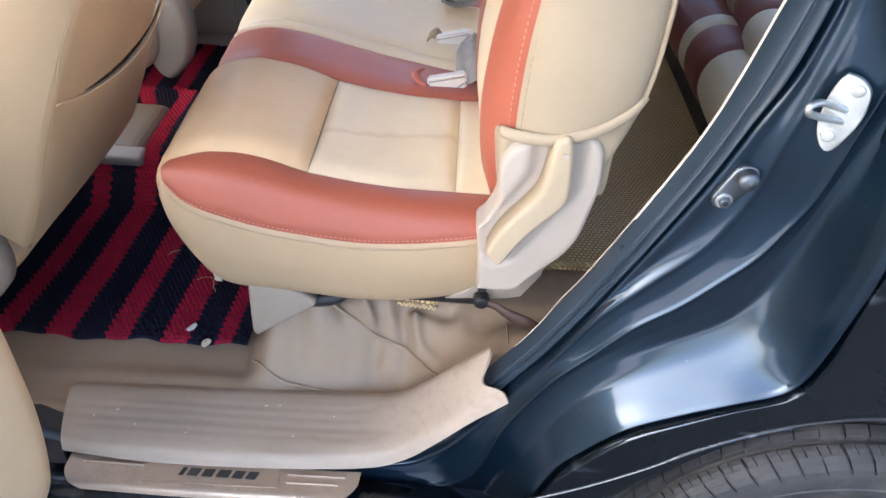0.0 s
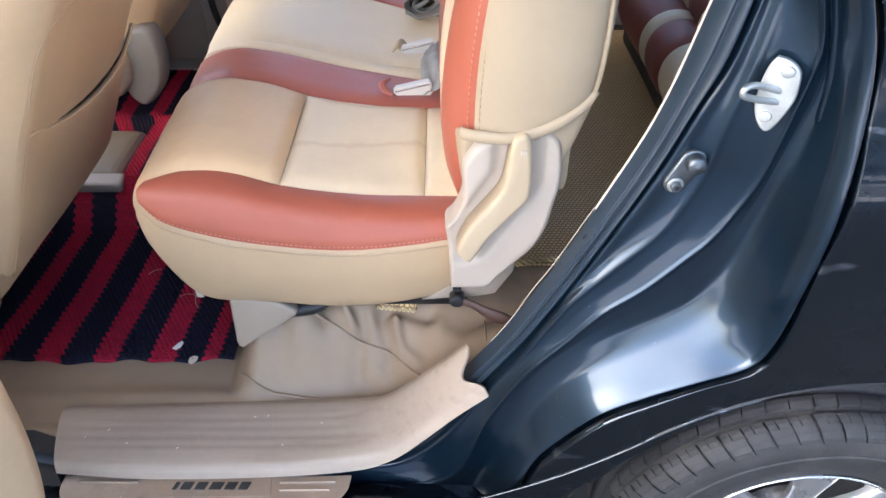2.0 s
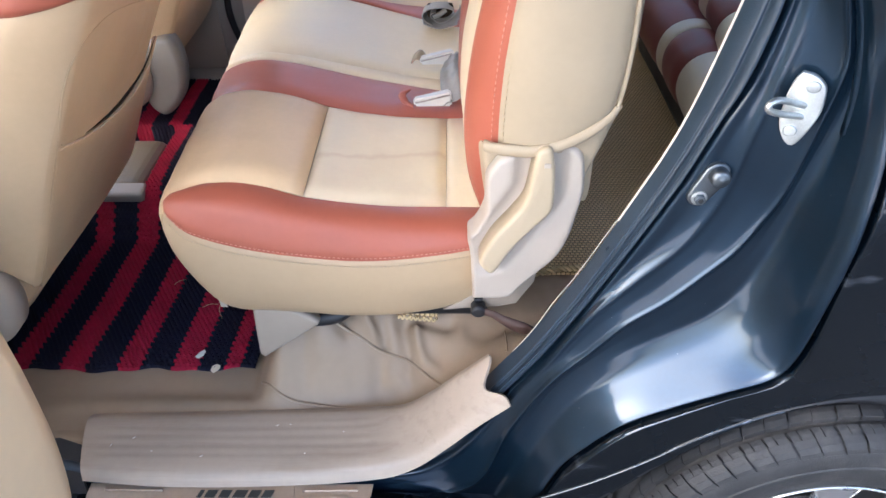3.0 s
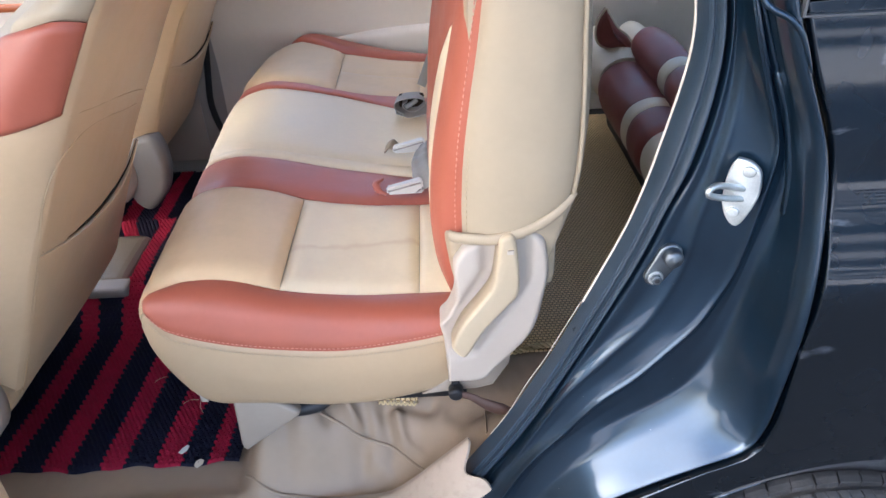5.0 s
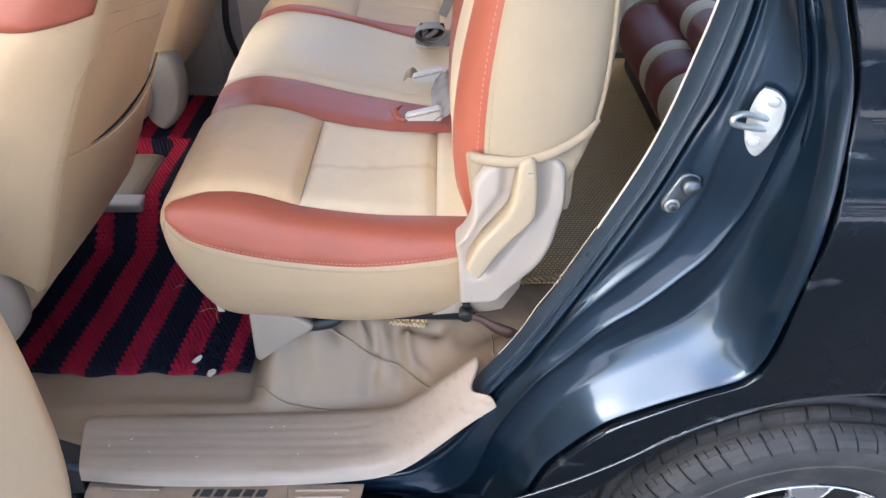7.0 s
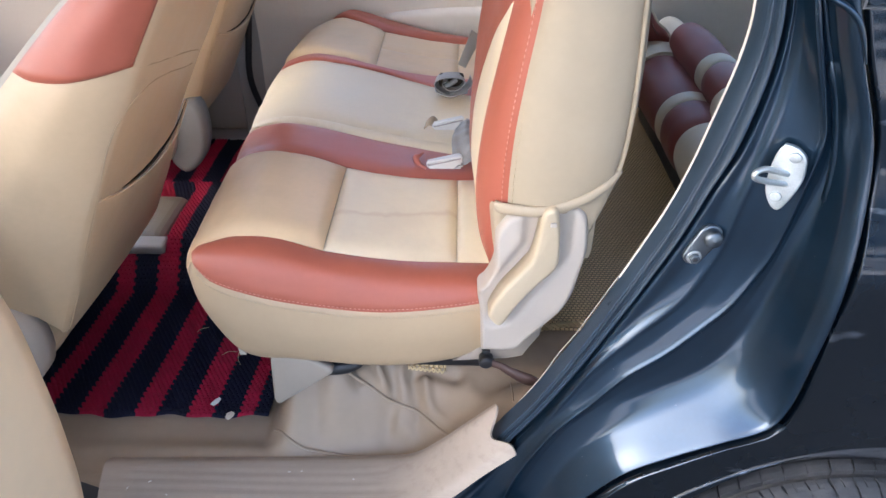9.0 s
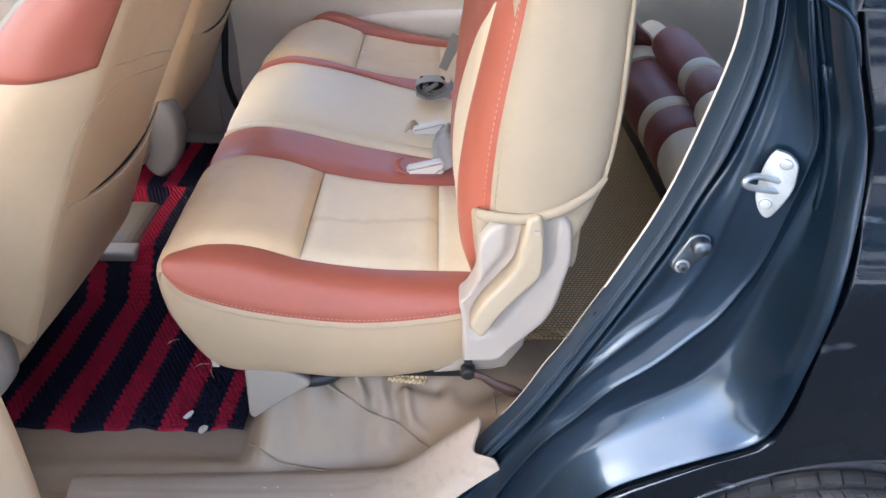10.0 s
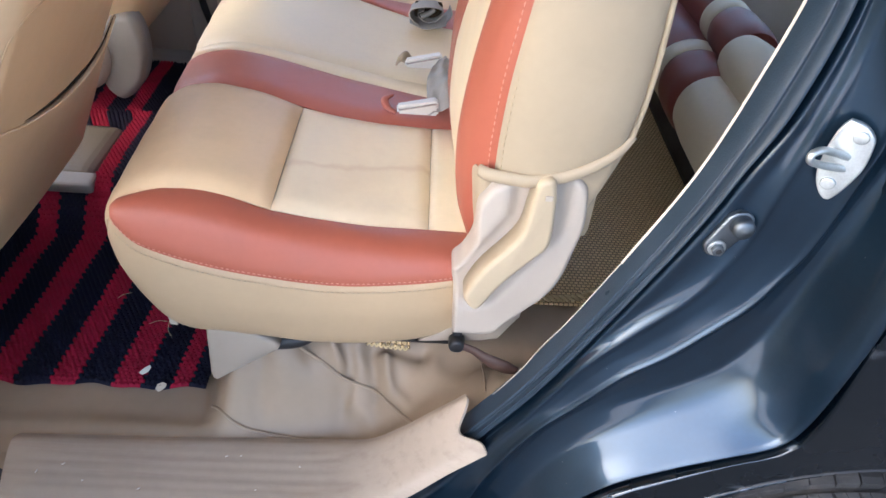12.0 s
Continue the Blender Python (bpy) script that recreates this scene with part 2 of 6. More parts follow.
ALLOY = shader("silver alloy", (0.72, 0.72, 0.73), 0.3, metal=0.9, spread=0.05, blotch=8)
DULL_TRIM = shader("dull grey trim", (0.06, 0.062, 0.066), 0.45, spread=0.05, blotch=8)
SCUFF = shader("brushed scuff plate", (0.52, 0.43, 0.34), 0.36, metal=0.6, spread=0.12, blotch=14, dirt=(0.25, 0.19, 0.14), dirt_amount=0.5, dirt_scale=14)
INK = shader("dark lettering", (0.035, 0.04, 0.04), 0.4, spread=0.1, blotch=20)
LEVER = shader("worn brown lever", (0.065, 0.034, 0.026), 0.55, spread=0.2, blotch=30)
WEB = shader("grey seat belt webbing", (0.31, 0.295, 0.27), 0.6, grain=0.5, grain_size=900, spread=0.08, blotch=20)
BUCKLE = shader("off-white buckle plastic", (0.66, 0.63, 0.57), 0.4, spread=0.04, blotch=20)
PAPER = shader("torn paper", (0.66, 0.56, 0.42), 0.85, spread=0.1, blotch=60)
ASPHALT = shader("dark asphalt paving", (0.042, 0.044, 0.048), 0.9, spread=0.2, blotch=1.5, grain=0.5, grain_size=60)
PLASTER = shader("pale plaster", (0.62, 0.60, 0.56), 0.9, spread=0.06, blotch=0.8)
GLASS = bpy.data.materials.new("tinted glass")
GLASS.use_nodes = True
_g = GLASS.node_tree.nodes["Principled BSDF"]
_g.inputs["Base Color"].default_value = (0.75, 0.8, 0.8, 1)
_g.inputs["Transmission Weight"].default_value, _g.inputs["Roughness"].default_value, _g.inputs["IOR"].default_value = 1.0, 0.02, 1.45


PRIVACY = bpy.data.materials.new("dark privacy glass")
PRIVACY.use_nodes = True
_p = PRIVACY.node_tree.nodes["Principled BSDF"]
_p.inputs["Base Color"].default_value = (0.16, 0.17, 0.18, 1)
_p.inputs["Transmission Weight"].default_value, _p.inputs["Roughness"].default_value, _p.inputs["IOR"].default_value = 1.0, 0.02, 1.45


# ---- building helpers ----
def spline(points, n):
    """n places along a smooth curve through the points, evenly spaced."""
    p = np.array(points, float)
    if len(p) == 2:
        return p[0] + (p[1] - p[0]) * np.linspace(0, 1, n)[:, None]
    s = np.r_[0, np.cumsum(np.maximum(1e-6, np.linalg.norm(np.diff(p, axis=0), axis=1) ** 0.5))]
    d = np.zeros_like(p)
    for i in range(len(p)):
        a, b = max(0, i - 1), min(len(p) - 1, i + 1)
        d[i] = (p[b] - p[a]) / (s[b] - s[a])
    fine = np.linspace(0, s[-1], max(120, 6 * n))
    k = np.clip(np.searchsorted(s, fine, side="right") - 1, 0, len(p) - 2)
    h = (s[k + 1] - s[k])[:, None]
    t = ((fine - s[k])[:, None]) / h
    q = (2 * t**3 - 3 * t**2 + 1) * p[k] + (t**3 - 2 * t**2 + t) * h * d[k] + (3 * t**2 - 2 * t**3) * p[k + 1] + (t**3 - t**2) * h * d[k + 1]
    arc = np.r_[0, np.cumsum(np.linalg.norm(np.diff(q, axis=0), axis=1))]
    want = np.linspace(0, arc[-1], n)
    return np.stack([np.interp(want, arc, q[:, c]) for c in range(q.shape[1])], 1)


def surface(rails, nu, nv):
    """A smooth grid of nv x nu places through rails."""
    g = np.stack([spline(r, nu) for r in rails])
    return np.stack([spline(g[:, i], nv) for i in range(nu)], 1)


def normals(g):
    n = np.cross(np.gradient(g, axis=1), np.gradient(g, axis=0))
    return n / np.maximum(1e-9, np.linalg.norm(n, axis=2))[..., None]


def link_mesh(name, verts, faces, mat, parent, label="", smooth=True):
    me = bpy.data.meshes.new(name)
    me.from_pydata([tuple(v) for v in verts], [], faces)
    me.materials.append(mat)
    if smooth:
        me.shade_smooth()
    me.update()
    ob = new(name, me)
    ob.parent = parent
    if label:
        ob["label"] = label
    return ob


def slab(name, g, mat, parent, thick=0.006, inside=None, label=""):
    """A closed sheet of some thickness from a grid; it faces away from the place inside."""
    nv, nu = g.shape[:2]
    n = normals(g)
    if inside is not None and np.sum((g - np.array(inside)) * n) < 0:
        g = g[:, ::-1]
        n = normals(g)
    back = g - n * thick
    verts = [*g.reshape(-1, 3), *back.reshape(-1, 3)]
    at = lambda i, j, k=0: k * nv * nu + i * nu + j
    faces = []
    for i in range(nv - 1):
        for j in range(nu - 1):
            faces.append((at(i, j), at(i + 1, j), at(i + 1, j + 1), at(i, j + 1)))
            faces.append((at(i, j, 1), at(i, j + 1, 1), at(i + 1, j + 1, 1), at(i + 1, j, 1)))
    rim = [(0, j) for j in range(nu)] + [(i, nu - 1) for i in range(1, nv)] + [(nv - 1, j) for j in range(nu - 2, -1, -1)] + [(i, 0) for i in range(nv - 2, 0, -1)]
    base = len(verts)
    for i, j in rim:
        verts += [g[i, j], back[i, j]]
    m = len(rim)
    for k in range(m):
        a, b = base + 2 * k, base + 2 * ((k + 1) % m)
        faces.append((a, b, b + 1, a + 1))
    # the grid's own turn: normals() looks along rows x columns
    me_faces = [tuple(reversed(f)) for f in faces]
    return link_mesh(name, verts, me_faces, mat, parent, label)


def edge_dip(n, w):
    t = np.linspace(0, 1, n)
    e = np.clip(np.minimum(t, 1 - t) / max(w, 1e-6), 0, 1)
    return 1 - (1 - e) ** 2.2


def panel(name, rails, mat, parent, nu=28, nv=14, puff=0.008, dip=(0.18, 0.18), thick=0.012, inside=(0, 0, 0), label="", shape=None, wrinkle=0.0016):
    """A padded panel through rails, swelling between its sewn edges."""
    g = surface(rails, nu, nv)
    n = normals(g)
    if np.sum((g - np.array(inside)) * n) < 0:
        g = g[:, ::-1]
        n = normals(g)
    e = np.outer(edge_dip(nv, dip[1]), edge_dip(nu, dip[0]))
    g = g + n * (puff * e)[..., None]
    if wrinkle:
        soft = np.array([[noise.noise(Vector(p) * 9.0) + 0.5 * noise.noise(Vector((p[0] * 16, p[1] * 34, p[2] * 16))) for p in row] for row in g])
        g = g + n * (wrinkle * soft * e)[..., None]
    if shape is not None:
        g = shape(g)
    return slab(name, g, mat, parent, thick, inside, label)


def tube(name, path, radius, mat, parent, label="", n=40, sides=10, flat=1.0, closed_ends=True, twist=None):
    """A round or flattened bar swept along a smooth path; radius may be a list that runs along it."""
    c = spline(path, n)
    r = np.interp(np.linspace(0, 1, n), np.linspace(0, 1, len(radius)), radius) if hasattr(radius, "__len__") else np.full(n, radius)
    tan = np.gradient(c, axis=0)
    tan /= np.maximum(1e-9, np.linalg.norm(tan, axis=1))[:, None]
    ref = np.array(twist if twist is not None else (0.0, -1.0, 0.0), float)
    verts, faces = [], []
    for i in range(n):
        a = np.cross(tan[i], ref)
        if np.linalg.norm(a) < 1e-4:
            a = np.cross(tan[i], (1, 0, 0.3))
        a /= np.linalg.norm(a)
        b = np.cross(a, tan[i])
        for k in range(sides):
            w = 2 * math.pi * k / sides
            verts.append(c[i] + r[i] * (math.cos(w) * a + flat * math.sin(w) * b))
    for i in range(n - 1):
        for k in range(sides):
            q = (k + 1) % sides
            faces.append((i * sides + k, i * sides + q, (i + 1) * sides + q, (i + 1) * sides + k))
    if closed_ends:
        faces.append(tuple(range(sides - 1, -1, -1)))
        faces.append(tuple((n - 1) * sides + k for k in range(sides)))
    return link_mesh(name, verts, faces, mat, parent, label)


def bm_part(name, bm, mat, parent, label="", smooth=False):
    me = bpy.data.meshes.new(name)
    bmesh.ops.recalc_face_normals(bm, faces=bm.faces)
    bm.to_mesh(me)
    bm.free()
    me.materials.append(mat)
    if smooth:
        me.shade_smooth()
    ob = new(name, me)
    ob.parent = parent
    if label:
        ob["label"] = label
    return ob


def block(name, lo, hi, mat, parent, label="", bevel=0.006, m=None, seg=2):
    """A box between two corners with rounded edges, turned by m."""
    bm = bmesh.new()
    bmesh.ops.create_cube(bm, size=1)
    lo, hi = np.array(lo, float), np.array(hi, float)
    for v in bm.verts:
        v.co = Vector((lo + hi) / 2 + np.array(v.co) * (hi - lo))
    if bevel:
        bmesh.ops.bevel(bm, geom=bm.edges[:], offset=bevel, segments=seg, affect="EDGES", profile=0.6)
    if m is not None:
        bm.transform(m)
    return bm_part(name, bm, mat, parent, label, smooth=False)


def plate(name, outline, y, thick, mat, parent, label="", round_off=0.006, rings=4, smooth_n=0, lean=None, dome=0.0):
    """A moulded plate: an outline in x and z, standing thick proud of y towards -y, with rounded shoulders."""
    o = np.array(outline, float)
    if smooth_n:
        o = spline(np.vstack([o, o[:1]]), smooth_n + 1)[:-1]
    c = o.mean(0)
    d = np.roll(o, -1, 0) - np.roll(o, 1, 0)
    nrm = np.stack([d[:, 1], -d[:, 0]], 1)
    nrm /= np.maximum(1e-9, np.linalg.norm(nrm, axis=1))[:, None]
    if np.sum(nrm * (o - c)) < 0:
        nrm = -nrm
    layers = [(o, 0.0)]
    for k in range(rings + 1):
        a = math.pi / 2 * k / rings
        layers.append((o - nrm * round_off * (1 - math.cos(a)), thick - round_off * (1 - math.sin(a))))
    inner = layers[-1][0]
    for f in (0.75, 0.45, 0.2) if dome else ():
        layers.append((c + (inner - c) * f, thick + dome * (1 - f)))
    verts, faces, n = [], [], len(o)
    for p, h in layers:
        for q in p:
            verts.append((q[0], y - h, q[1]) if lean is None else lean(q[0], q[1], h))
    for k in range(len(layers) - 1):
        for i in range(n):
            j = (i + 1) % n
            faces.append((k * n + i, k * n + j, (k + 1) * n + j, (k + 1) * n + i))
    faces.append(tuple((len(layers) - 1) * n + i for i in range(n)))
    faces.append(tuple(range(n - 1, -1, -1)))
    bm = bmesh.new()
    vs = [bm.verts.new(tuple(map(float, v))) for v in verts]
    for f in faces:
        bm.faces.new([vs[i] for i in f])
    return bm_part(name, bm, mat, parent, label, smooth=True)


def stitches(name, path, step, length, radius, mat, parent, label="", out=(0, 0, 0)):
    """A run of short threads along a path, joined in one mesh."""
    arc = float(np.sum(np.linalg.norm(np.diff(spline(path, 100), axis=0), axis=1)))
    n = max(3, int(arc / step))
    c = spline(path, n * 4) + np.array(out)
    verts, faces = [], []
    for i in range(n):
        a, b = c[i * 4], c[min(len(c) - 1, i * 4 + 2)]
        t = b - a
        t = t / max(1e-9, np.linalg.norm(t))
        a2 = a + t * 0.0
        b2 = a + t * length
        u = np.cross(t, (0.3, 1, 0.2))
        u /= np.linalg.norm(u)
        w = np.cross(t, u)
        base = len(verts)
        for p, r in ((a2, 0.4), (a2 + t * length * 0.25, 1.0), (b2 - t * length * 0.25, 1.0), (b2, 0.4)):
            for k in range(5):
                ang = 2 * math.pi * k / 5
                verts.append(p + radius * r * (math.cos(ang) * u + math.sin(ang) * w))
        for q in range(3):
            for k in range(5):
                k2 = (k + 1) % 5
                faces.append((base + q * 5 + k, base + q * 5 + k2, base + (q + 1) * 5 + k2, base + (q + 1) * 5 + k))
        faces.append(tuple(base + k for k in range(4, -1, -1)))
        faces.append(tuple(base + 15 + k for k in range(5)))
    ob = link_mesh(name, verts, faces, mat, parent, label)
    ob["kind"] = "stuff"
    return ob


def thing(name, label, category, at=(0, 0, 0), group="", kind=""):
    ob = new(name)
    ob.empty_display_size = 0.05
    return tagged(ob, label, category, group, kind)


def mixv(x, pairs):
    """A value read off a smooth table of (x, value)."""
    return float(np.interp(x, [p[0] for p in pairs], [p[1] for p in pairs]))


# ---- the ground and what closes the place ----
def flat_sheet(name, x0, x1, y0, y1, z, mat, label, category):
    me = bpy.data.meshes.new(name)
    me.from_pydata([(x0, y0, z), (x1, y0, z), (x1, y1, z), (x0, y1, z)], [], [(0, 1, 2, 3)])
    me.materials.append(mat)
    return tagged(new(name, me), label, category, kind="structure")


flat_sheet("ground", -400, 400, -400, 400, 0.0, ASPHALT, "dark paved ground under the parked car", "ground")


def plain_box(name, lo, hi, mat, label, category):
    bm = bmesh.new()
    bmesh.ops.create_cube(bm, size=1, matrix=Matrix.Translation([(p + q) / 2 for p, q in zip(lo, hi)]) @ Matrix.Diagonal([q - p for p, q in zip(lo, hi)] + [1]))
    return tagged(bm_part(name, bm, mat, None), label, category, kind="structure")


# unseen ceiling slab and end wall, added to shape the light on the car
plain_box("ceiling", (-4.6, -0.70, 2.7), (7.0, 1.7, 2.9), PLASTER, "plain pale ceiling added out of view to shade the car", "ceiling")
plain_box("wall_east", (7.0, -1.7, 0.0), (7.2, 2.75, 2.9), PLASTER, "plain pale wall added out of view at the ceiling's end", "wall")

# unseen pale concrete and dark slats, added for bright bands mirrored in the flank
plain_box("pavement", (-30, -40, 0.0), (30, -3.6, 0.02), CONCRETE, "pale concrete added out of view as a bright field to mirror", "pavement")
fence = thing("reflection_slats", "dark slats added out of view to stripe the flank's reflection", "fence")
for k in range(6):
    block("slat", (0.9, -3.42, 0.34 + 0.12 * k), (7.6, -3.40, 0.415 + 0.12 * k), SLAT_PAINT, fence, bevel=0.004)
for x in (0.9, 4.9, 7.5):
    block("post", (x, -3.48, 0.0), (x + 0.08, -3.422, 1.06), SLAT_PAINT, fence, bevel=0.006)

# ---- the car ----
car = thing("minivan", "black minivan with its rear side door open, beige inside", "car")

# body edges from the sill up the wheel-house to the window, from the cabin outwards
TRIM_EDGE = [(0.060, 0.945, 0.570), (0.101, 0.945, 0.633), (0.154, 0.945, 0.716), (0.217, 0.945, 0.837), (0.276, 0.945, 0.973), (0.317, 0.945, 1.079), (0.344, 0.945, 1.190), (0.362, 0.945, 1.300), (0.353, 0.947, 1.380), (0.320, 0.96, 1.52), (0.26, 0.98, 1.66)]
SEAL_OUT = [(0.085, 0.905, 0.585), (0.128, 0.905, 0.655), (0.187, 0.905, 0.752), (0.254, 0.905, 0.888), (0.315, 0.905, 1.024), (0.345, 0.905, 1.110), (0.369, 0.905, 1.178), (0.382, 0.905, 1.285), (0.372, 0.907, 1.380), (0.338, 0.92, 1.52), (0.28, 0.94, 1.66)]
CREASE_1 = [(-0.8, 0.894, 0.41), (-0.1, 0.894, 0.42), (0.03, 0.8928, 0.4757), (0.1146, 0.888, 0.62), (0.1743, 0.886, 0.7205), (0.226, 0.886, 0.8159), (0.2809, 0.8866, 0.885), (0.3263, 0.8881, 0.9365), (0.3497, 0.8893, 0.9765), (0.37, 0.89, 1.035), (0.38, 0.89, 1.105), (0.392, 0.891, 1.17), (0.4, 0.894, 1.249), (0.393, 0.896, 1.329), (0.38, 0.898, 1.379), (0.345, 0.914, 1.52), (0.285, 0.934, 1.661)]
CREASE_2 = [(-0.8, 0.880, 0.378), (-0.1, 0.880, 0.383), (0.067, 0.8675, 0.4308), (0.1267, 0.8656, 0.5939), (0.1787, 0.87, 0.6933), (0.2307, 0.872, 0.7582), (0.2746, 0.872, 0.8161), (0.3245, 0.872, 0.862), (0.3697, 0.8747, 0.9125), (0.3956, 0.8767, 0.9441), (0.416, 0.8791, 0.9845), (0.4332, 0.8772, 1.0372), (0.442, 0.869, 1.141), (0.444, 0.866, 1.195), (0.441, 0.866, 1.216), (0.431, 0.866, 1.244), (0.411, 0.866, 1.296), (0.39, 0.868, 1.356), (0.352, 0.89, 1.508), (0.294, 0.916, 1.648)]
CREASE_3 = [(-0.8, 0.852, 0.356), (0.06, 0.857, 0.358), (0.105, 0.864, 0.394), (0.1285, 0.8646, 0.4751), (0.1478, 0.8608, 0.5501), (0.1627, 0.8626, 0.5919), (0.1885, 0.866, 0.6577), (0.2152, 0.868, 0.7052), (0.2598, 0.868, 0.7517), (0.3073, 0.869, 0.7844), (0.3757, 0.87, 0.829), (0.4075, 0.8723, 0.8634), (0.4289, 0.875, 0.9038), (0.4418, 0.8756, 0.9497), (0.4498, 0.8761, 0.9942), (0.4564, 0.8731, 1.056), (0.465, 0.8708, 1.1046), (0.4703, 0.8697, 1.1561), (0.4575, 0.8695, 1.2209), (0.4457, 0.8701, 1.2553), (0.4256, 0.8709, 1.2938), (0.4032, 0.8719, 1.3489), (0.3873, 0.8738, 1.3839), (0.356, 0.882, 1.513), (0.3, 0.905, 1.653)]
LIP = [(-0.8, 0.805, 0.329), (0.09, 0.805, 0.339), (0.1529, 0.8046, 0.4048), (0.1743, 0.8049, 0.4881), (0.2008, 0.81, 0.5643), (0.2253, 0.81, 0.6055), (0.2802, 0.807, 0.6752), (0.3449, 0.805, 0.7184), (0.4085, 0.801, 0.7557), (0.4644, 0.8011, 0.7846), (0.4832, 0.8005, 0.827), (0.4873, 0.796, 0.9179), (0.4914, 0.796, 1.0202), (0.4919, 0.8105, 1.1142), (0.4809, 0.829, 1.2138), (0.4411, 0.833, 1.3093), (0.4182, 0.836, 1.3711), (0.372, 0.85, 1.512), (0.317, 0.885, 1.652)]


def shifted(rail, dx=0.0, dy=0.0, dz=0.0):
    return [(x + dx, y + dy, z + dz) for x, y, z in rail]


def outward(rail, d, dy=0.0):
    """A rail moved sideways in its own plane, away from the door opening."""
    p = np.array(rail, float)
    t = np.gradient(p, axis=0)
    n = np.stack([t[:, 2], 0 * t[:, 0], -t[:, 0]], 1)
    n /= np.maximum(1e-9, np.linalg.norm(n, axis=1))[:, None]
    p = p + n * d
    p[:, 1] += dy
    return [tuple(q) for q in p]


INWARD = (0.35, 1.6, 0.9)
# thin cream edge of the cabin trim, the rubber seal with its two ridges
slab("trim_edge", np.stack([spline(outward(TRIM_EDGE, -0.0022, 0.0035), 90)[32:], spline(outward(TRIM_EDGE, -0.0008, 0.0), 90)[32:], spline(outward(TRIM_EDGE, 0.001, 0.003), 90)[32:]]), EDGE_TRIM, car, 0.002, INWARD, "thin cream trim edge along the door opening")
tube("trim_line", [(0.130, 0.931, 0.700), (0.142, 0.930, 0.720), (0.164, 0.930, 0.761), (0.184, 0.930, 0.806), (0.206, 0.930, 0.847), (0.227, 0.931, 0.891), (0.256, 0.934, 0.952)], 0.0008, GREY, car, "thin cream edge of the trim beside the seal", n=50, sides=8)
seal_rows = []
for f, dy in ((0.0, 0.004), (0.06, -0.010), (0.2, -0.019), (0.36, -0.019), (0.46, -0.011), (0.52, -0.010), (0.62, -0.017), (0.8, -0.014), (0.93, -0.004), (1.0, 0.006)):
    a, b = spline(TRIM_EDGE, 110), spline(SEAL_OUT, 110)
    row = a + (b - a) * f
    row[:, 1] += dy
    seal_rows.append(row)
slab("door_seal", surface(np.stack(seal_rows), 110, 30), RUBBER, car, 0.006, INWARD, "dark grey rubber door seal with two ridges")

def skin(x, z):
    """How far out the car's side stands at a place of its flank."""
    slope = ((1.03, 0.0), (1.08, 0.28), (1.15, 0.28), (1.20, 0.05), (1.39, 0.05))
    y = 0.787 + 0.05 * max(0.0, min(0.10, 0.86 - z)) + 0.25 * max(0.0, z - 1.39) ** 1.3 + 0.03 * max(0.0, 0.55 - z)
    for (za, sa), (zb, sb) in zip(slope[:-1], slope[1:]):
        if z > za:
            f = min(1.0, (z - za) / (zb - za))
            y += (zb - za) * f * (sa + 0.5 * (sb - sa) * f)
    return y


# the painted door jamb: stepped faces from the seal to the outer lip
jamb_a = [(-0.80, 0.915, 0.405), (-0.10, 0.915, 0.415)] + SEAL_OUT
NJ = 150


def level(rail):
    """A rail cut at the same slanting levels as its neighbours, so that the faces between them run straight."""
    p = spline(rail, 700)
    w = np.maximum.accumulate(p[:, 2] + 0.6 * p[:, 0])
    want = np.linspace(-0.06, 1.82, NJ)
    return np.stack([np.interp(want, w, p[:, c]) for c in range(3)], 1)


c1, c2, c3 = (level(r) for r in (CREASE_1, CREASE_2, CREASE_3))
lip_in, lip_mid, lip_crest = level(outward(LIP, -0.021, 0.013)), level(outward(LIP, -0.013, -0.003)), level(outward(LIP, -0.005, -0.008))
broad = np.clip((lip_in[:, 2:3] - 0.78) / 0.15, 0, 1)  # the rolled edge narrows towards the sill
lip_in = lip_in * broad + level(outward(LIP, -0.009, 0.004)) * (1 - broad)
lip_mid = lip_mid * broad + level(outward(LIP, -0.0065, 0.001)) * (1 - broad)
lip_crest = lip_crest * broad + level(outward(LIP, -0.004, -0.002)) * (1 - broad)
lip_row = level(shifted(LIP, dy=0.004))
def eased(row, times):
    """A rail smoothed along its length, so that the pressing turns its corner softly."""
    for _ in range(times):
        row = np.vstack([row[:1], 0.25 * row[:-2] + 0.5 * row[1:-1] + 0.25 * row[2:], row[-1:]])
    return row


well_a, well_b = eased(c3 + (lip_in - c3) * 0.35, 26) + np.array((0.0, 0.0085, 0.0)), eased(c3 + (lip_in - c3) * 0.70, 22) + np.array((0.0, 0.0038, 0.0))
groove = level(outward(jamb_a, 0.004, -0.007))
face_1 = (groove + c1) / 2 + np.array((0, 0.004, 0))
face_2 = (c1 + c2) / 2 + np.array((0, 0.002, 0))
face_3 = (c2 + c3) / 2 + np.array((0, 0.002, 0))


def ridge(row, before, after, wide, high):
    """A pressed edge: the face breaks just before and after its crest."""
    a, b = before - row, after - row
    a = a / np.maximum(1e-6, np.linalg.norm(a, axis=1))[:, None] * wide
    b = b / np.maximum(1e-6, np.linalg.norm(b, axis=1))[:, None] * wide
    return [row + a, row + a * 0.35 + np.array((0, -1, 0)) * high, row + b * 0.35 + np.array((0, -1, 0)) * high, row + b]


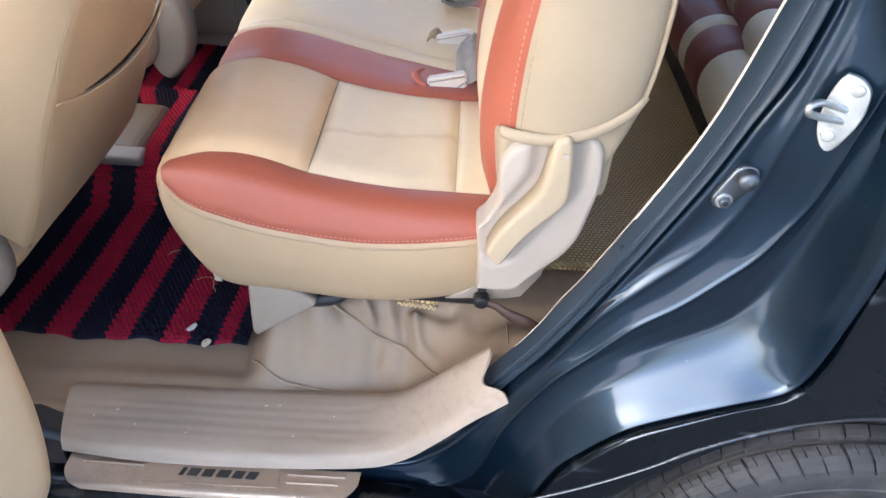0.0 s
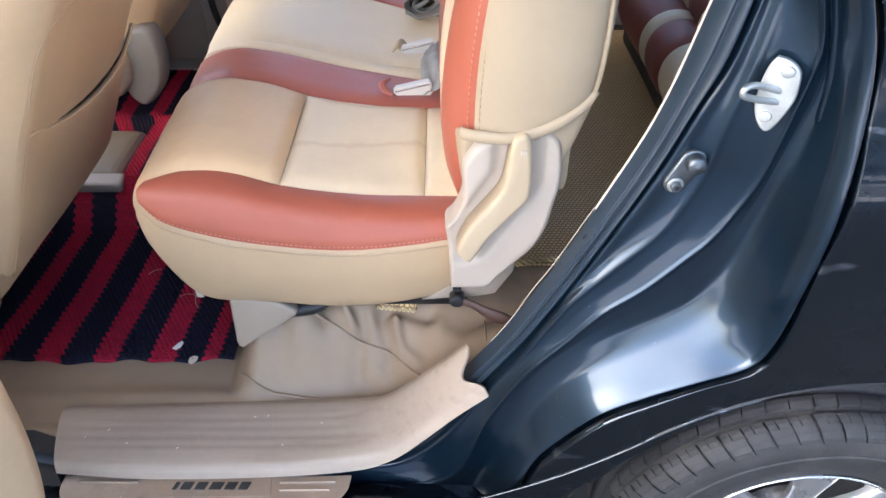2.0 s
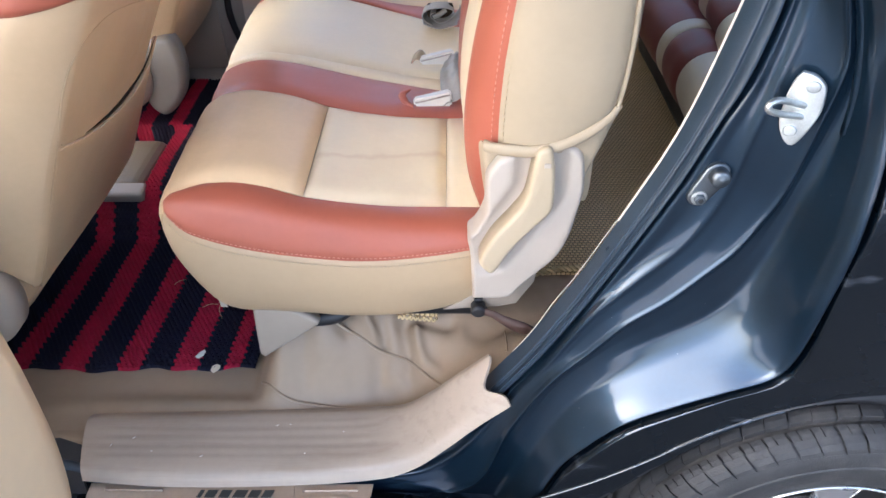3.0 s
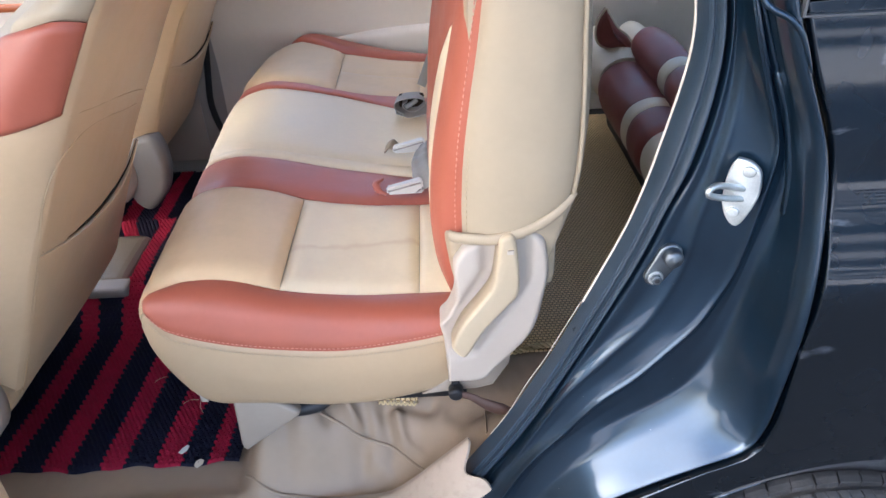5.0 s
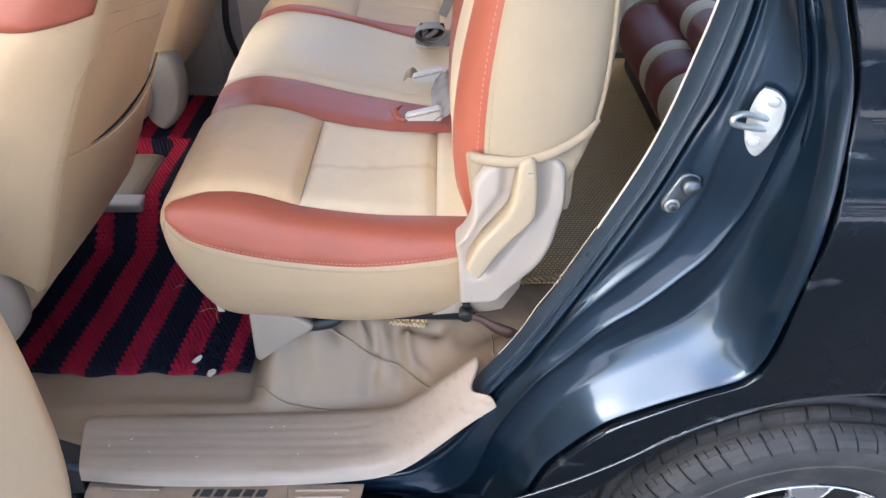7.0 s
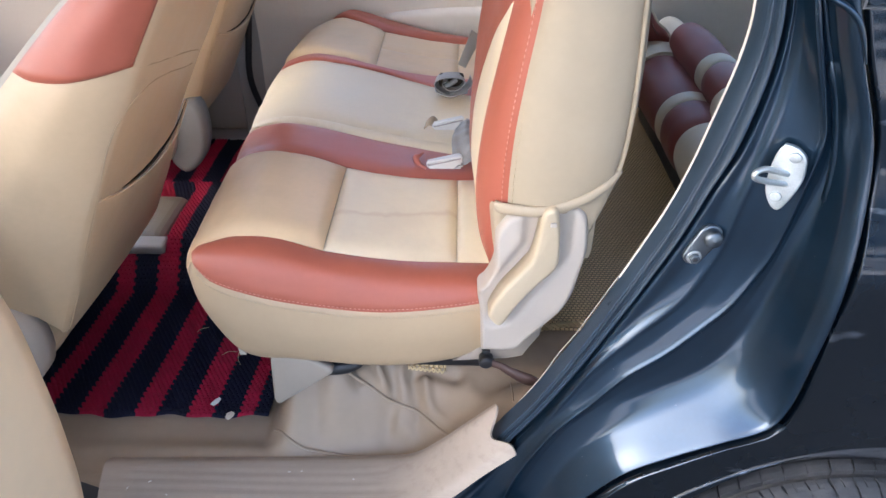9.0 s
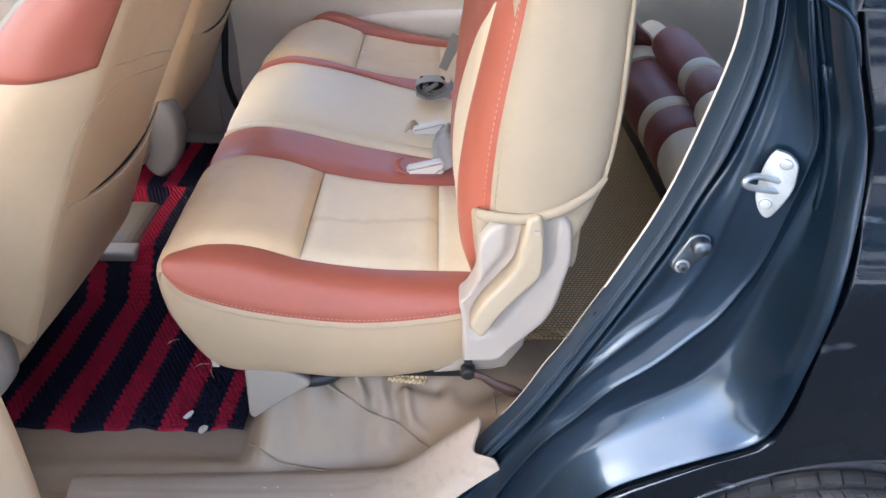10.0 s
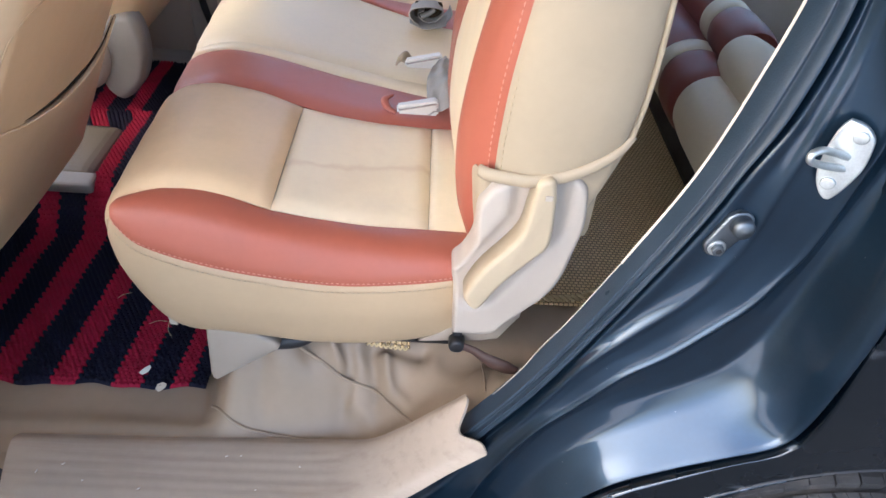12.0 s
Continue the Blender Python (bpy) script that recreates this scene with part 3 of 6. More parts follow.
jamb_rows = [level(shifted(jamb_a, dy=0.022)), groove, face_1, *ridge(c1, face_1, face_2, 0.007, 0.0018), face_2, *ridge(c2, face_2, face_3, 0.0045, 0.0024 + 0.004 * np.clip((c2[:, 2:3] - 1.12) / 0.12, 0, 1)), face_3, *ridge(c3, face_3, well_a, 0.009, 0.006 * np.clip((c3[:, 2:3] - 1.05) / 0.12, 0, 1)), well_a, well_b, lip_in, lip_mid, lip_crest, lip_row]
jg = []
for p, q in zip(jamb_rows[:-1], jamb_rows[1:]):
    steps = 2 if np.mean(np.linalg.norm(q - p, axis=1)) < 0.009 else 6
    for k in range(steps):
        jg.append(p + (q - p) * k / steps)
jg.append(jamb_rows[-1])
jg = np.stack(jg)
for _ in range(1):  # soften the pressed creases
    jg[1:-1] = 0.25 * jg[:-2] + 0.5 * jg[1:-1] + 0.25 * jg[2:]
slab("shut_gap", np.stack([level(outward(LIP, -0.001, 0.022)), level(outward(LIP, 0.03, 0.030))]), DARK, car, 0.004, INWARD, "dark gap behind the body edge")
jamb = slab("door_jamb", jg, JAMB_PAINT, car, 0.004, INWARD, "glossy black painted door jamb")


WHEEL = (0.655, 0.335)
lip2 = [(x, y if z < 0.9 else skin(x, z) + 0.001, z) for x, y, z in outward(LIP, 0.0022, -0.008)]
side_a = spline(lip2[:-2], 120)
# the flank between the shut line and the wheel arch, up to the window
arch = [(WHEEL[0] + 0.43 * math.cos(radians(a)), 0, WHEEL[1] + 0.43 * math.sin(radians(a))) for a in np.linspace(181, 90, 60)]
up = [(0.655 + 0.012 * k / 60, 0, 0.765 + 0.62 * k / 60) for k in range(1, 61)]
side_b = np.array(arch + up)
f_low = np.array([[p[0], 0, p[2]] for p in side_a])
n_low = int(np.argmin(np.abs(f_low[:, 2] - 0.80) + (f_low[:, 0] < 0.40) * 9))
rows_a = np.vstack([spline(side_a[: n_low + 1], 60), spline(side_a[n_low:], 61)[1:]])
grid = []
for k in range(25):
    row = rows_a + (side_b - rows_a) * (0.0, 0.008, 0.018)[k] if k < 3 else rows_a + (side_b - rows_a) * (k / 24)
    for q in row:
        q[1] = skin(q[0], q[2]) if k else q[1]
    grid.append(row)
grid = np.stack(grid)
rim = grid[0].copy()
rim[:, 1] += 0.012
hem = grid[-1].copy()  # the arch edge turns inwards
hem[:60] += (np.array((WHEEL[0], 0, WHEEL[1])) - hem[:60]) * np.array((0.010, 0, 0.010)) + np.array((0, 0.004, 0))
hem[60:] += np.array((0.004, 0.003, 0))
hem_in = hem.copy()
hem_in[:60, 1] += 0.016
hem_in[60:] += np.array((0.004, 0.004, 0))
grid = np.concatenate([rim[None], grid, hem[None], hem_in[None]])
slab("quarter_panel", grid, PAINT, car, 0.003, INWARD, "glossy black rear quarter panel")
grid2 = []
for a in np.linspace(90, -3, 40):
    ca, sa = math.cos(radians(a)), math.sin(radians(a))
    far = min((1.05 / ca) if ca > 1e-3 else 9, (1.05 / sa) if sa > 1e-3 else 9)
    row = []
    for k in range(16):
        r = 0.43 + (far - 0.43) * k / 15
        x, z = WHEEL[0] + r * ca, WHEEL[1] + r * sa
        row.append((x + 0.012 * (a == 90) * k / 15, skin(x, z), z))
    grid2.append(row)
slab("rear_flank", np.array(grid2), PAINT, car, 0.003, INWARD)
# arch lining and its turned-in lip
arch_all = np.linspace(182, -2, 60)
slab("arch_liner", np.stack([np.array([(WHEEL[0] + r * math.cos(radians(a)), y, WHEEL[1] + r * math.sin(radians(a))) for a in arch_all]) for r, y in ((0.43, 0.7900), (0.418, 0.800), (0.425, 0.81), (0.43, 0.95), (0.43, 1.06), (0.1, 1.07))]), DARK, car, 0.003, (0.655, 0.9, 1.5))

# window line, rear side glass and pillar
block("window_strip", (0.419, 0.8245, 1.3595), (1.70, 0.832, 1.3618), DULL_TRIM, car, "thin grey strip under the side window", 0.0006)
block("window_edge", (0.416, 0.8245, 1.3595), (0.419, 0.832, 1.52), DULL_TRIM, car, "thin grey upright edge of the side window", 0.0006)
tube("corner_moulding", [(0.376, 0.848, 1.42), (0.381, 0.838, 1.378), (0.390, 0.834, 1.367), (0.402, 0.831, 1.361), (0.411, 0.829, 1.355), (0.420, 0.827, 1.345), (0.428, 0.825, 1.329), (0.438, 0.824, 1.305)], [0.0015, 0.003, 0.0035, 0.0035, 0.0035, 0.003, 0.002, 0.001], JAMB_PAINT, car, "rounded body moulding at the belt line", n=50, sides=12)
glass_z = [1.3625, 1.50, 1.62, 1.70]
slab("quarter_window", np.stack([np.array([(x, skin(x, z) + 0.008, z) for x in np.linspace(0.419, 1.7, 12)]) for z in glass_z]), PRIVACY, car, 0.004, INWARD, "dark tinted rear side window").visible_shadow = False

# roof, far side, front and rear, to close the cabin
def shell(name, g, mat, label=""):
    return slab(name, np.array(g, float), mat, car, 0.02, (0, 1.6, 1.0), label)


roof = []
for y, z in ((0.93, 1.66), (0.98, 1.72), (1.15, 1.765), (1.6, 1.785), (2.05, 1.765), (2.22, 1.72), (2.27, 1.66)):
    roof.append([(x, y, z) for x in np.linspace(-1.35, 1.75, 12)])
shell("roof", roof, PAINT, "black roof")
shell("headliner", [[(x, y, z - 0.05) for x in np.linspace(-1.33, 1.73, 12)] for y, z in ((0.95, 1.68), (1.2, 1.74), (1.6, 1.75), (2.0, 1.74), (2.25, 1.68))], LINER, "pale cloth headliner")
shell("far_lower_side", [[(x, 2.50 + dy, z) for x in np.linspace(-2.0, 1.75, 30)] for z, dy in ((0.30, 0.0), (0.7, 0.02), (1.08, 0.0))], PAINT)
shell("far_rear_window", [[(x, y, z) for x in np.linspace(0.42, 1.74, 8)] for z, y in ((1.08, 2.50), (1.4, 2.42), (1.68, 2.29))], GLASS, "dark tinted rear side window").visible_shadow = False
shell("rear_window", [[(x, y, z) for y in np.linspace(0.8, 2.5, 8)] for x, z in ((1.74, 1.10), (1.70, 1.4), (1.62, 1.72))], GLASS, "tinted rear window").visible_shadow = False
for x0 in (-0.66, 0.42, 1.45):
    shell("far_pillar", [[(x, y - 0.03, z) for x in np.linspace(x0 - 0.05, x0 + 0.05, 4)] for z, y in ((1.04, 2.50), (1.4, 2.42), (1.68, 2.29))], TRIM)
shell("tailgate", [[(1.74, y, z) for y in np.linspace(0.8, 2.5, 8)] for z in (0.4, 0.8, 1.10)], PAINT)
shell("front_bulkhead", [[(x, y, z) for y in np.linspace(0.80, 2.5, 8)] for x, z in ((-1.95, 0.35), (-1.95, 0.7), (-1.95, 1.02))], TRIM)
shell("near_front_door", [[(x, skin(x, z), z) for x in np.linspace(-1.95, -0.74, 10)] for z in (0.32, 0.7, 1.05)], PAINT, "closed black front door")
shell("b_pillar", [[(x, y - 0.0, z) for x in np.linspace(-0.86, -0.745, 5)] for z, y in ((0.40, 0.90), (0.75, 0.90), (1.05, 0.91), (1.4, 0.93), (1.68, 0.97))], PAINT, "black centre pillar")

# ---- cabin floor ----
FOLDS = [
    ([(-0.030, 1.095), (-0.026, 1.072), (-0.017, 1.058), (0.005, 1.040), (0.027, 1.012)], 0.010, 0.014),
    ([(-0.058, 1.105), (-0.047, 1.085), (-0.040, 1.066)], 0.013, -0.013),
    ([(-0.050, 1.118), (-0.010, 1.115), (0.030, 1.105)], 0.016, -0.014),
    ([(-0.126, 1.120), (-0.120, 1.104), (-0.109, 1.090)], 0.009, 0.014),
    ([(-0.172, 1.128), (-0.164, 1.104)], 0.018, -0.014),
    ([(-0.096, 1.110), (-0.088, 1.090)], 0.012, -0.010),
    ([(-0.190, 1.075), (-0.170, 1.040)], 0.045, 0.008),
    ([(-0.082, 1.052), (-0.062, 1.044), (-0.050, 1.030)], 0.009, 0.009),
    ([(-0.100, 1.072), (-0.101, 1.036)], 0.016, -0.009),
    ([(-0.240, 1.085), (-0.238, 1.040)], 0.018, -0.009),
    ([(-0.285, 1.080), (-0.292, 1.035)], 0.016, 0.008),
    ([(0.045, 1.070), (0.075, 1.030)], 0.026, 0.010),
]


def line_gap(line, x, y):
    """How far a place lies from a broken line."""
    best = 9.0
    for (ax, ay), (bx, by) in zip(line[:-1], line[1:]):
        dx, dy = bx - ax, by - ay
        f = max(0.0, min(1.0, ((x - ax) * dx + (y - ay) * dy) / (dx * dx + dy * dy)))
        best = min(best, math.hypot(x - ax - f * dx, y - ay - f * dy))
    return best


def lift(x, y):
    """Height of the vinyl floor lining: flat footwell, a draped step under the seat, the cargo floor behind."""
    s = lambda v: max(0.0, min(1.0, v)) ** 2 * (3 - 2 * max(0.0, min(1.0, v)))
    edge = 0.990 + 0.02 * s((x + 0.33) / 0.2)
    low = 0.455 + 0.205 * s((x + 0.09) / 0.26) * s((1.26 - y) / 0.29)
    along = s((x + 0.345) / 0.075 + 0.25 * (y - 1.0))
    step = along * s((y - edge) / 0.115) * max(0.0, 0.60 - low)
    z = low + step
    # folds that run down the step, deep in the middle, soft at the ends
    w = along * s((y - edge) / 0.06) * s((1.26 - y) / 0.12)
    q = Vector((x * 11 + 3 * (y - 1.0), y * 4.0, 0.7))
    z += w * (0.005 * noise.noise(q) + 0.0025 * noise.noise(q * 2.3) + 0.0012 * noise.noise(q * 5.1))
    if w > 0.01:
        for line, wide, h in FOLDS:
            z += 1.3 * h * w * math.exp(-((line_gap(line, x, y) / wide) ** 2))
    # a slight bead where the lining meets the sill
    z += 0.006 * math.exp(-(((y - 1.02) / 0.02) ** 2)) * (1 - along) * (1 + 0.5 * math.sin(11 * x))
    return z


floor_g = np.array([[(x, y, lift(x, y)) for x in np.linspace(-0.84, 0.24, 230)] for y in np.linspace(0.955, 1.40, 96)])
slab("floor_lining", floor_g, VINYL, car, 0.006, (0, 1.1, 0.1), "creased beige vinyl floor lining")
slab("floor_edge", surface([[(-0.84, 0.962, 0.456), (-0.72, 0.962, 0.456), (-0.60, 0.962, 0.456)], [(-0.84, 0.957, 0.457), (-0.72, 0.952, 0.458), (-0.60, 0.940, 0.459)], [(-0.84, 0.953, 0.452), (-0.72, 0.945, 0.455), (-0.60, 0.925, 0.456)]], 20, 10), VINYL, car, 0.006, (-0.7, 0.95, 0.1), "beige vinyl over the sill beside the pillar")
slab("floor_pan", np.array([[(x, y, 0.446 + 0.09 * math.exp(-(((y - 1.72) / 0.13) ** 4))) for x in np.linspace(-1.95, -0.32, 40)] for y in np.linspace(1.36, 2.49, 60)]), VINYL, car, 0.006, (-1, 1.7, 0.1), "beige vinyl floor over the centre tunnel")
slab("cargo_floor", np.array([[(x, y, 0.595) for x in np.linspace(-0.32, 1.73, 10)] for y in np.linspace(1.36, 2.49, 10)]), CARPET, car, 0.006, (0.5, 1.7, 0.1), "dark carpet behind the seat")
slab("cargo_floor", np.array([[(x, y, 0.598 + 0.05 * max(0.0, (1.16 - y) / 0.2) ** 1.5) for x in np.linspace(0.235, 1.73, 10)] for y in np.linspace(0.96, 1.37, 12)]), VINYL, car, 0.006, (0.5, 1.7, 0.1))
slab("front_floor", np.array([[(x, y, 0.446) for x in np.linspace(-1.95, -0.80, 10)] for y in np.linspace(0.93, 1.38, 6)]), VINYL, car, 0.006, (-1, 1.2, 0.1))


def on_floor(points, up=0.003, n=40):
    c = spline([(x, y, 0) for x, y in points], n)
    z = np.array([lift(p[0], p[1]) for p in c])
    for _ in range(6):
        z[1:-1] = (z[:-2] + z[1:-1] + z[2:]) / 3
    return [(p[0], p[1], q + up) for p, q in zip(c, z)]


tube("lining_welt", on_floor([(-0.209, 1.107), (-0.168, 1.102), (-0.115, 1.082), (-0.063, 1.071), (-0.046, 1.068), (-0.024, 1.052), (0.007, 1.020), (0.033, 0.976)]), 0.0030, VINYL, car, n=60, sides=8)
tube("lining_welt", on_floor([(-0.325, 1.058), (-0.290, 1.028), (-0.262, 1.018), (-0.232, 1.016), (-0.201, 1.014), (-0.160, 1.012), (-0.10, 1.012)]), 0.0026, VINYL, car, n=40, sides=8)
tube("lining_welt", on_floor([(0.131, 1.075), (0.129, 1.03), (0.127, 0.98)]), 0.0014, VINYL, car, n=24, sides=8)

# ---- sill cover, scuff plate and rocker ----
SILL_IN = [(-0.625, 0.995, 0.462), (-0.45, 1.000, 0.462), (-0.25, 1.006, 0.463), (-0.12, 1.006, 0.470), (-0.05, 0.992, 0.496), (0.00, 0.975, 0.552), (0.045, 0.962, 0.612), (0.094, 0.952, 0.672)]
SILL_TOP = [(-0.628, 0.975, 0.470), (-0.45, 0.980, 0.470), (-0.25, 0.986, 0.471), (-0.12, 0.985, 0.478), (-0.045, 0.970, 0.508), (0.008, 0.955, 0.566), (0.052, 0.944, 0.626), (0.096, 0.935, 0.682)]
SILL_MID = [(-0.618, 0.925, 0.468), (-0.45, 0.925, 0.468), (-0.25, 0.930, 0.469), (-0.10, 0.928, 0.476), (-0.035, 0.920, 0.502), (0.020, 0.912, 0.558), (0.065, 0.907, 0.618), (0.104, 0.905, 0.668)]
SILL_EDGE = [(-0.605, 0.880, 0.463), (-0.45, 0.872, 0.463), (-0.25, 0.876, 0.463), (-0.09, 0.884, 0.470), (-0.030, 0.887, 0.492), (0.022, 0.886, 0.545), (0.072, 0.884, 0.604), (0.118, 0.882, 0.655)]
SILL_OUT = [(-0.600, 0.864, 0.446), (-0.45, 0.855, 0.443), (-0.25, 0.858, 0.443), (-0.09, 0.868, 0.448), (-0.028, 0.874, 0.470), (0.024, 0.875, 0.522), (0.072, 0.874, 0.580), (0.126, 0.874, 0.636)]
sill_g = surface([SILL_IN, SILL_TOP, SILL_MID, SILL_EDGE, SILL_OUT], 110, 64)
for i in range(64):
    for j in range(110):
        x, y, z = sill_g[i, j]
        fade = max(0.0, min(1.0, (-0.055 - x) / 0.06)) * max(0.0, min(1.0, (x + 0.60) / 0.04))
        v = (y - 0.886) / 0.094
        if 0 < v < 1:
            sill_g[i, j, 2] += 0.0006 * fade * (0.5 - 0.5 * math.cos(2 * math.pi * v * 5)) * min(1, 6 * v) * min(1, 6 * (1 - v))
# the notch in its upper end, cut round the body's edge
for i in range(64):
    f = i / 63
    pull = 0.030 * math.exp(-(((f - 0.52) / 0.20) ** 2))
    for j in range(96, 110):
        k = (j - 95) / 14
        sill_g[i, j] -= np.array((0.62, 0.0, 0.78)) * pull * k**2
slab("sill_cover", sill_g, SILL, car, 0.004, (-0.2, 0.98, 0.2), "scuffed beige ribbed plastic sill cover")
plate_g = surface([[(-0.588, 0.866, 0.437), (-0.35, 0.862, 0.437), (-0.10, 0.866, 0.437)], [(-0.588, 0.838, 0.434), (-0.35, 0.836, 0.434), (-0.105, 0.840, 0.434)], [(-0.575, 0.818, 0.430), (-0.35, 0.815, 0.430), (-0.125, 0.818, 0.430)], [(-0.555, 0.812, 0.420), (-0.35, 0.809, 0.420), (-0.145, 0.812, 0.420)]], 50, 20)
scuff = slab("scuff_plate", plate_g, SCUFF, car, 0.003, (-0.3, 0.84, 0.2), "dull brushed metal scuff plate on the sill")
tube("raised_rib", [(-0.22, 0.852, 0.4375), (-0.16, 0.8525, 0.4375), (-0.125, 0.853, 0.4375)], 0.0028, SCUFF, scuff, n=16, sides=8, flat=0.5)
tube("raised_rib", [(-0.22, 0.838, 0.4365), (-0.16, 0.8385, 0.4365), (-0.135, 0.839, 0.4365)], 0.0028, SCUFF, scuff, n=16, sides=8, flat=0.5)
tube("raised_rib", [(-0.56, 0.853, 0.4375), (-0.50, 0.8525, 0.4375), (-0.46, 0.852, 0.4375)], 0.0028, SCUFF, scuff, n=16, sides=8, flat=0.5)
slab("name_field", surface([[(-0.452, 0.862, 0.4395), (-0.35, 0.860, 0.4395), (-0.235, 0.861, 0.4395)], [(-0.455, 0.828, 0.4365), (-0.35, 0.826, 0.4365), (-0.232, 0.828, 0.4365)]], 20, 6), SCUFF, scuff, 0.003, (-0.3, 0.84, 0.2))
# the name stands as six slanting dark bars
for x0, w in ((-0.398, 0.0065), (-0.385, 0.017), (-0.361, 0.017), (-0.337, 0.020), (-0.311, 0.017), (-0.288, 0.016)):
    slab("bar", np.array([[(x0 + 0.005, 0.851, 0.4412), (x0 + 0.005 + w, 0.851, 0.4412)], [(x0, 0.838, 0.4402), (x0 + w, 0.838, 0.4402)]]), INK, scuff, 0.002, (-0.3, 0.84, 0.2))
slab("rocker", np.stack([np.array([(x, y, z) for x in np.linspace(-0.80, 0.12, 30)]) for y, z in ((0.87, 0.405), (0.835, 0.412), (0.808, 0.405), (0.792, 0.38), (0.783, 0.33), (0.785, 0.25))]), PAINT, car, 0.004, (-0.3, 1.2, 0.2), "black rocker panel below the sill")
# dark foot of the centre pillar with its seal
slab("pillar_foot", surface([[(-0.80, 0.958, 0.455), (-0.70, 0.952, 0.457), (-0.622, 0.928, 0.460)], [(-0.80, 0.885, 0.452), (-0.70, 0.885, 0.452), (-0.612, 0.885, 0.450)], [(-0.80, 0.85, 0.44), (-0.70, 0.85, 0.44), (-0.59, 0.85, 0.43)]], 16, 12), DARK, car, 0.01, (-0.7, 0.9, 0.2), "black foot of the centre pillar")
tube("pillar_seal", [(-0.56, 0.87, 0.425), (-0.615, 0.89, 0.445), (-0.66, 0.895, 0.452), (-0.76, 0.91, 0.47), (-0.79, 0.94, 0.75), (-0.79, 0.94, 1.1)], 0.010, RUBBER, car, n=40)

# ---- striker, bolt, rear wheel ----
def on_jamb(x, z, h):
    """A place on the jamb's face by the striker, h proud of it."""
    return (x - 0.575 * h, 0.884 - (x - 0.393) * 0.50 - 0.82 * h, z)


striker = plate("door_striker", [(0.408, 1.192), (0.420, 1.190), (0.431, 1.180), (0.434, 1.166), (0.434, 1.146), (0.427, 1.120), (0.420, 1.106), (0.413, 1.107), (0.405, 1.119), (0.4005, 1.135), (0.400, 1.160), (0.403, 1.182)], 0, 0.006, STEEL, car, "bright zinc door striker plate", round_off=0.002, smooth_n=48, lean=on_jamb)
tube("loop", [(0.416, 0.868, 1.155), (0.396, 0.860, 1.163), (0.380, 0.854, 1.168), (0.370, 0.851, 1.165), (0.371, 0.851, 1.158), (0.386, 0.857, 1.151), (0.404, 0.864, 1.145), (0.424, 0.870, 1.140)], 0.0038, STEEL, striker, n=50, sides=12)
for x, z in ((0.4135, 1.124), (0.4215, 1.178)):
    plate("screw", [(x + 0.0065 * math.cos(a), z + 0.0065 * math.sin(a)) for a in np.linspace(0, 2 * math.pi, 13)[:-1]], 0, 0.009, STEEL, striker, round_off=0.0015, lean=on_jamb)
lobes = [(0.3545 + 0.0165 * math.cos(a), 1.0495 + 0.0165 * math.sin(a)) for a in np.linspace(-0.45, 2.60, 14)] + [(0.3385 + 0.0140 * math.cos(a), 1.0185 + 0.0140 * math.sin(a)) for a in np.linspace(2.75, 5.80, 12)]
latch = plate("check_bracket", lobes, 0.899, 0.008, BOLT, car, "dull steel bracket with a round boss", round_off=0.003)
plate("boss", [(0.3555 + 0.0120 * math.cos(a), 1.0505 + 0.0125 * math.sin(a)) for a in np.linspace(0, 2 * math.pi, 25)[:-1]], 0.891, 0.014, BOLT, latch, round_off=0.006, dome=0.002)
plate("washer", [(0.3385 + 0.0100 * math.cos(a), 1.0180 + 0.0100 * math.sin(a)) for a in np.linspace(0, 2 * math.pi, 25)[:-1]], 0.891, 0.0025, STEEL, latch, round_off=0.001)
plate("hex_bolt", [(0.3385 + 0.0072 * math.cos(a), 1.0180 + 0.0072 * math.sin(a)) for a in np.linspace(0, 2 * math.pi, 7)[:-1]], 0.8885, 0.006, BOLT, latch, round_off=0.001)
plate("bolt_socket", [(0.3385 + 0.0036 * math.cos(a), 1.0180 + 0.0036 * math.sin(a)) for a in np.linspace(0, 2 * math.pi, 7)[:-1]], 0.8828, 0.0006, DARK, latch, round_off=0.0002)
wheel = new("wheel")
wheel.parent = car
wheel["label"] = "rear wheel with a dusty tyre and silver alloy rim"


def turned(name, profile, mat, parent, n=72, label="", a0=0.0, a1=360.0):
    """A profile of (radius, y) spun about the wheel's axle."""
    full = a1 - a0 >= 360
    ang = [radians(a0 + (a1 - a0) * k / n) for k in range(n if full else n + 1)]
    verts = [(WHEEL[0] + r * math.cos(a), y + 0.010, WHEEL[1] + r * math.sin(a)) for a in ang for r, y in profile]
    m, faces = len(profile), []
    for k in range(n):
        k2 = (k + 1) % len(ang)
        for i in range(m - 1):
            faces.append((k * m + i, k * m + i + 1, k2 * m + i + 1, k2 * m + i))
    return link_mesh(name, verts, faces, mat, parent, label)


tyre = turned("tyre", [(0.178, 0.830), (0.184, 0.806), (0.194, 0.797), (0.225, 0.789), (0.255, 0.7855), (0.275, 0.7865), (0.288, 0.7900), (0.297, 0.7955), (0.305, 0.8025), (0.3105, 0.811), (0.3120, 0.819), (0.3085, 0.822), (0.3085, 0.829), (0.3150, 0.832), (0.3160, 0.852), (0.3100, 0.854), (0.3100, 0.864), (0.3245, 0.866), (0.3255, 0.890), (0.3150, 0.892), (0.3150, 0.902), (0.3255, 0.904), (0.3225, 0.942), (0.312, 0.975), (0.28, 0.99), (0.24, 0.985), (0.185, 0.96), (0.178, 0.94)], TYRE, wheel, 160, "dusty black tyre with worn tread")


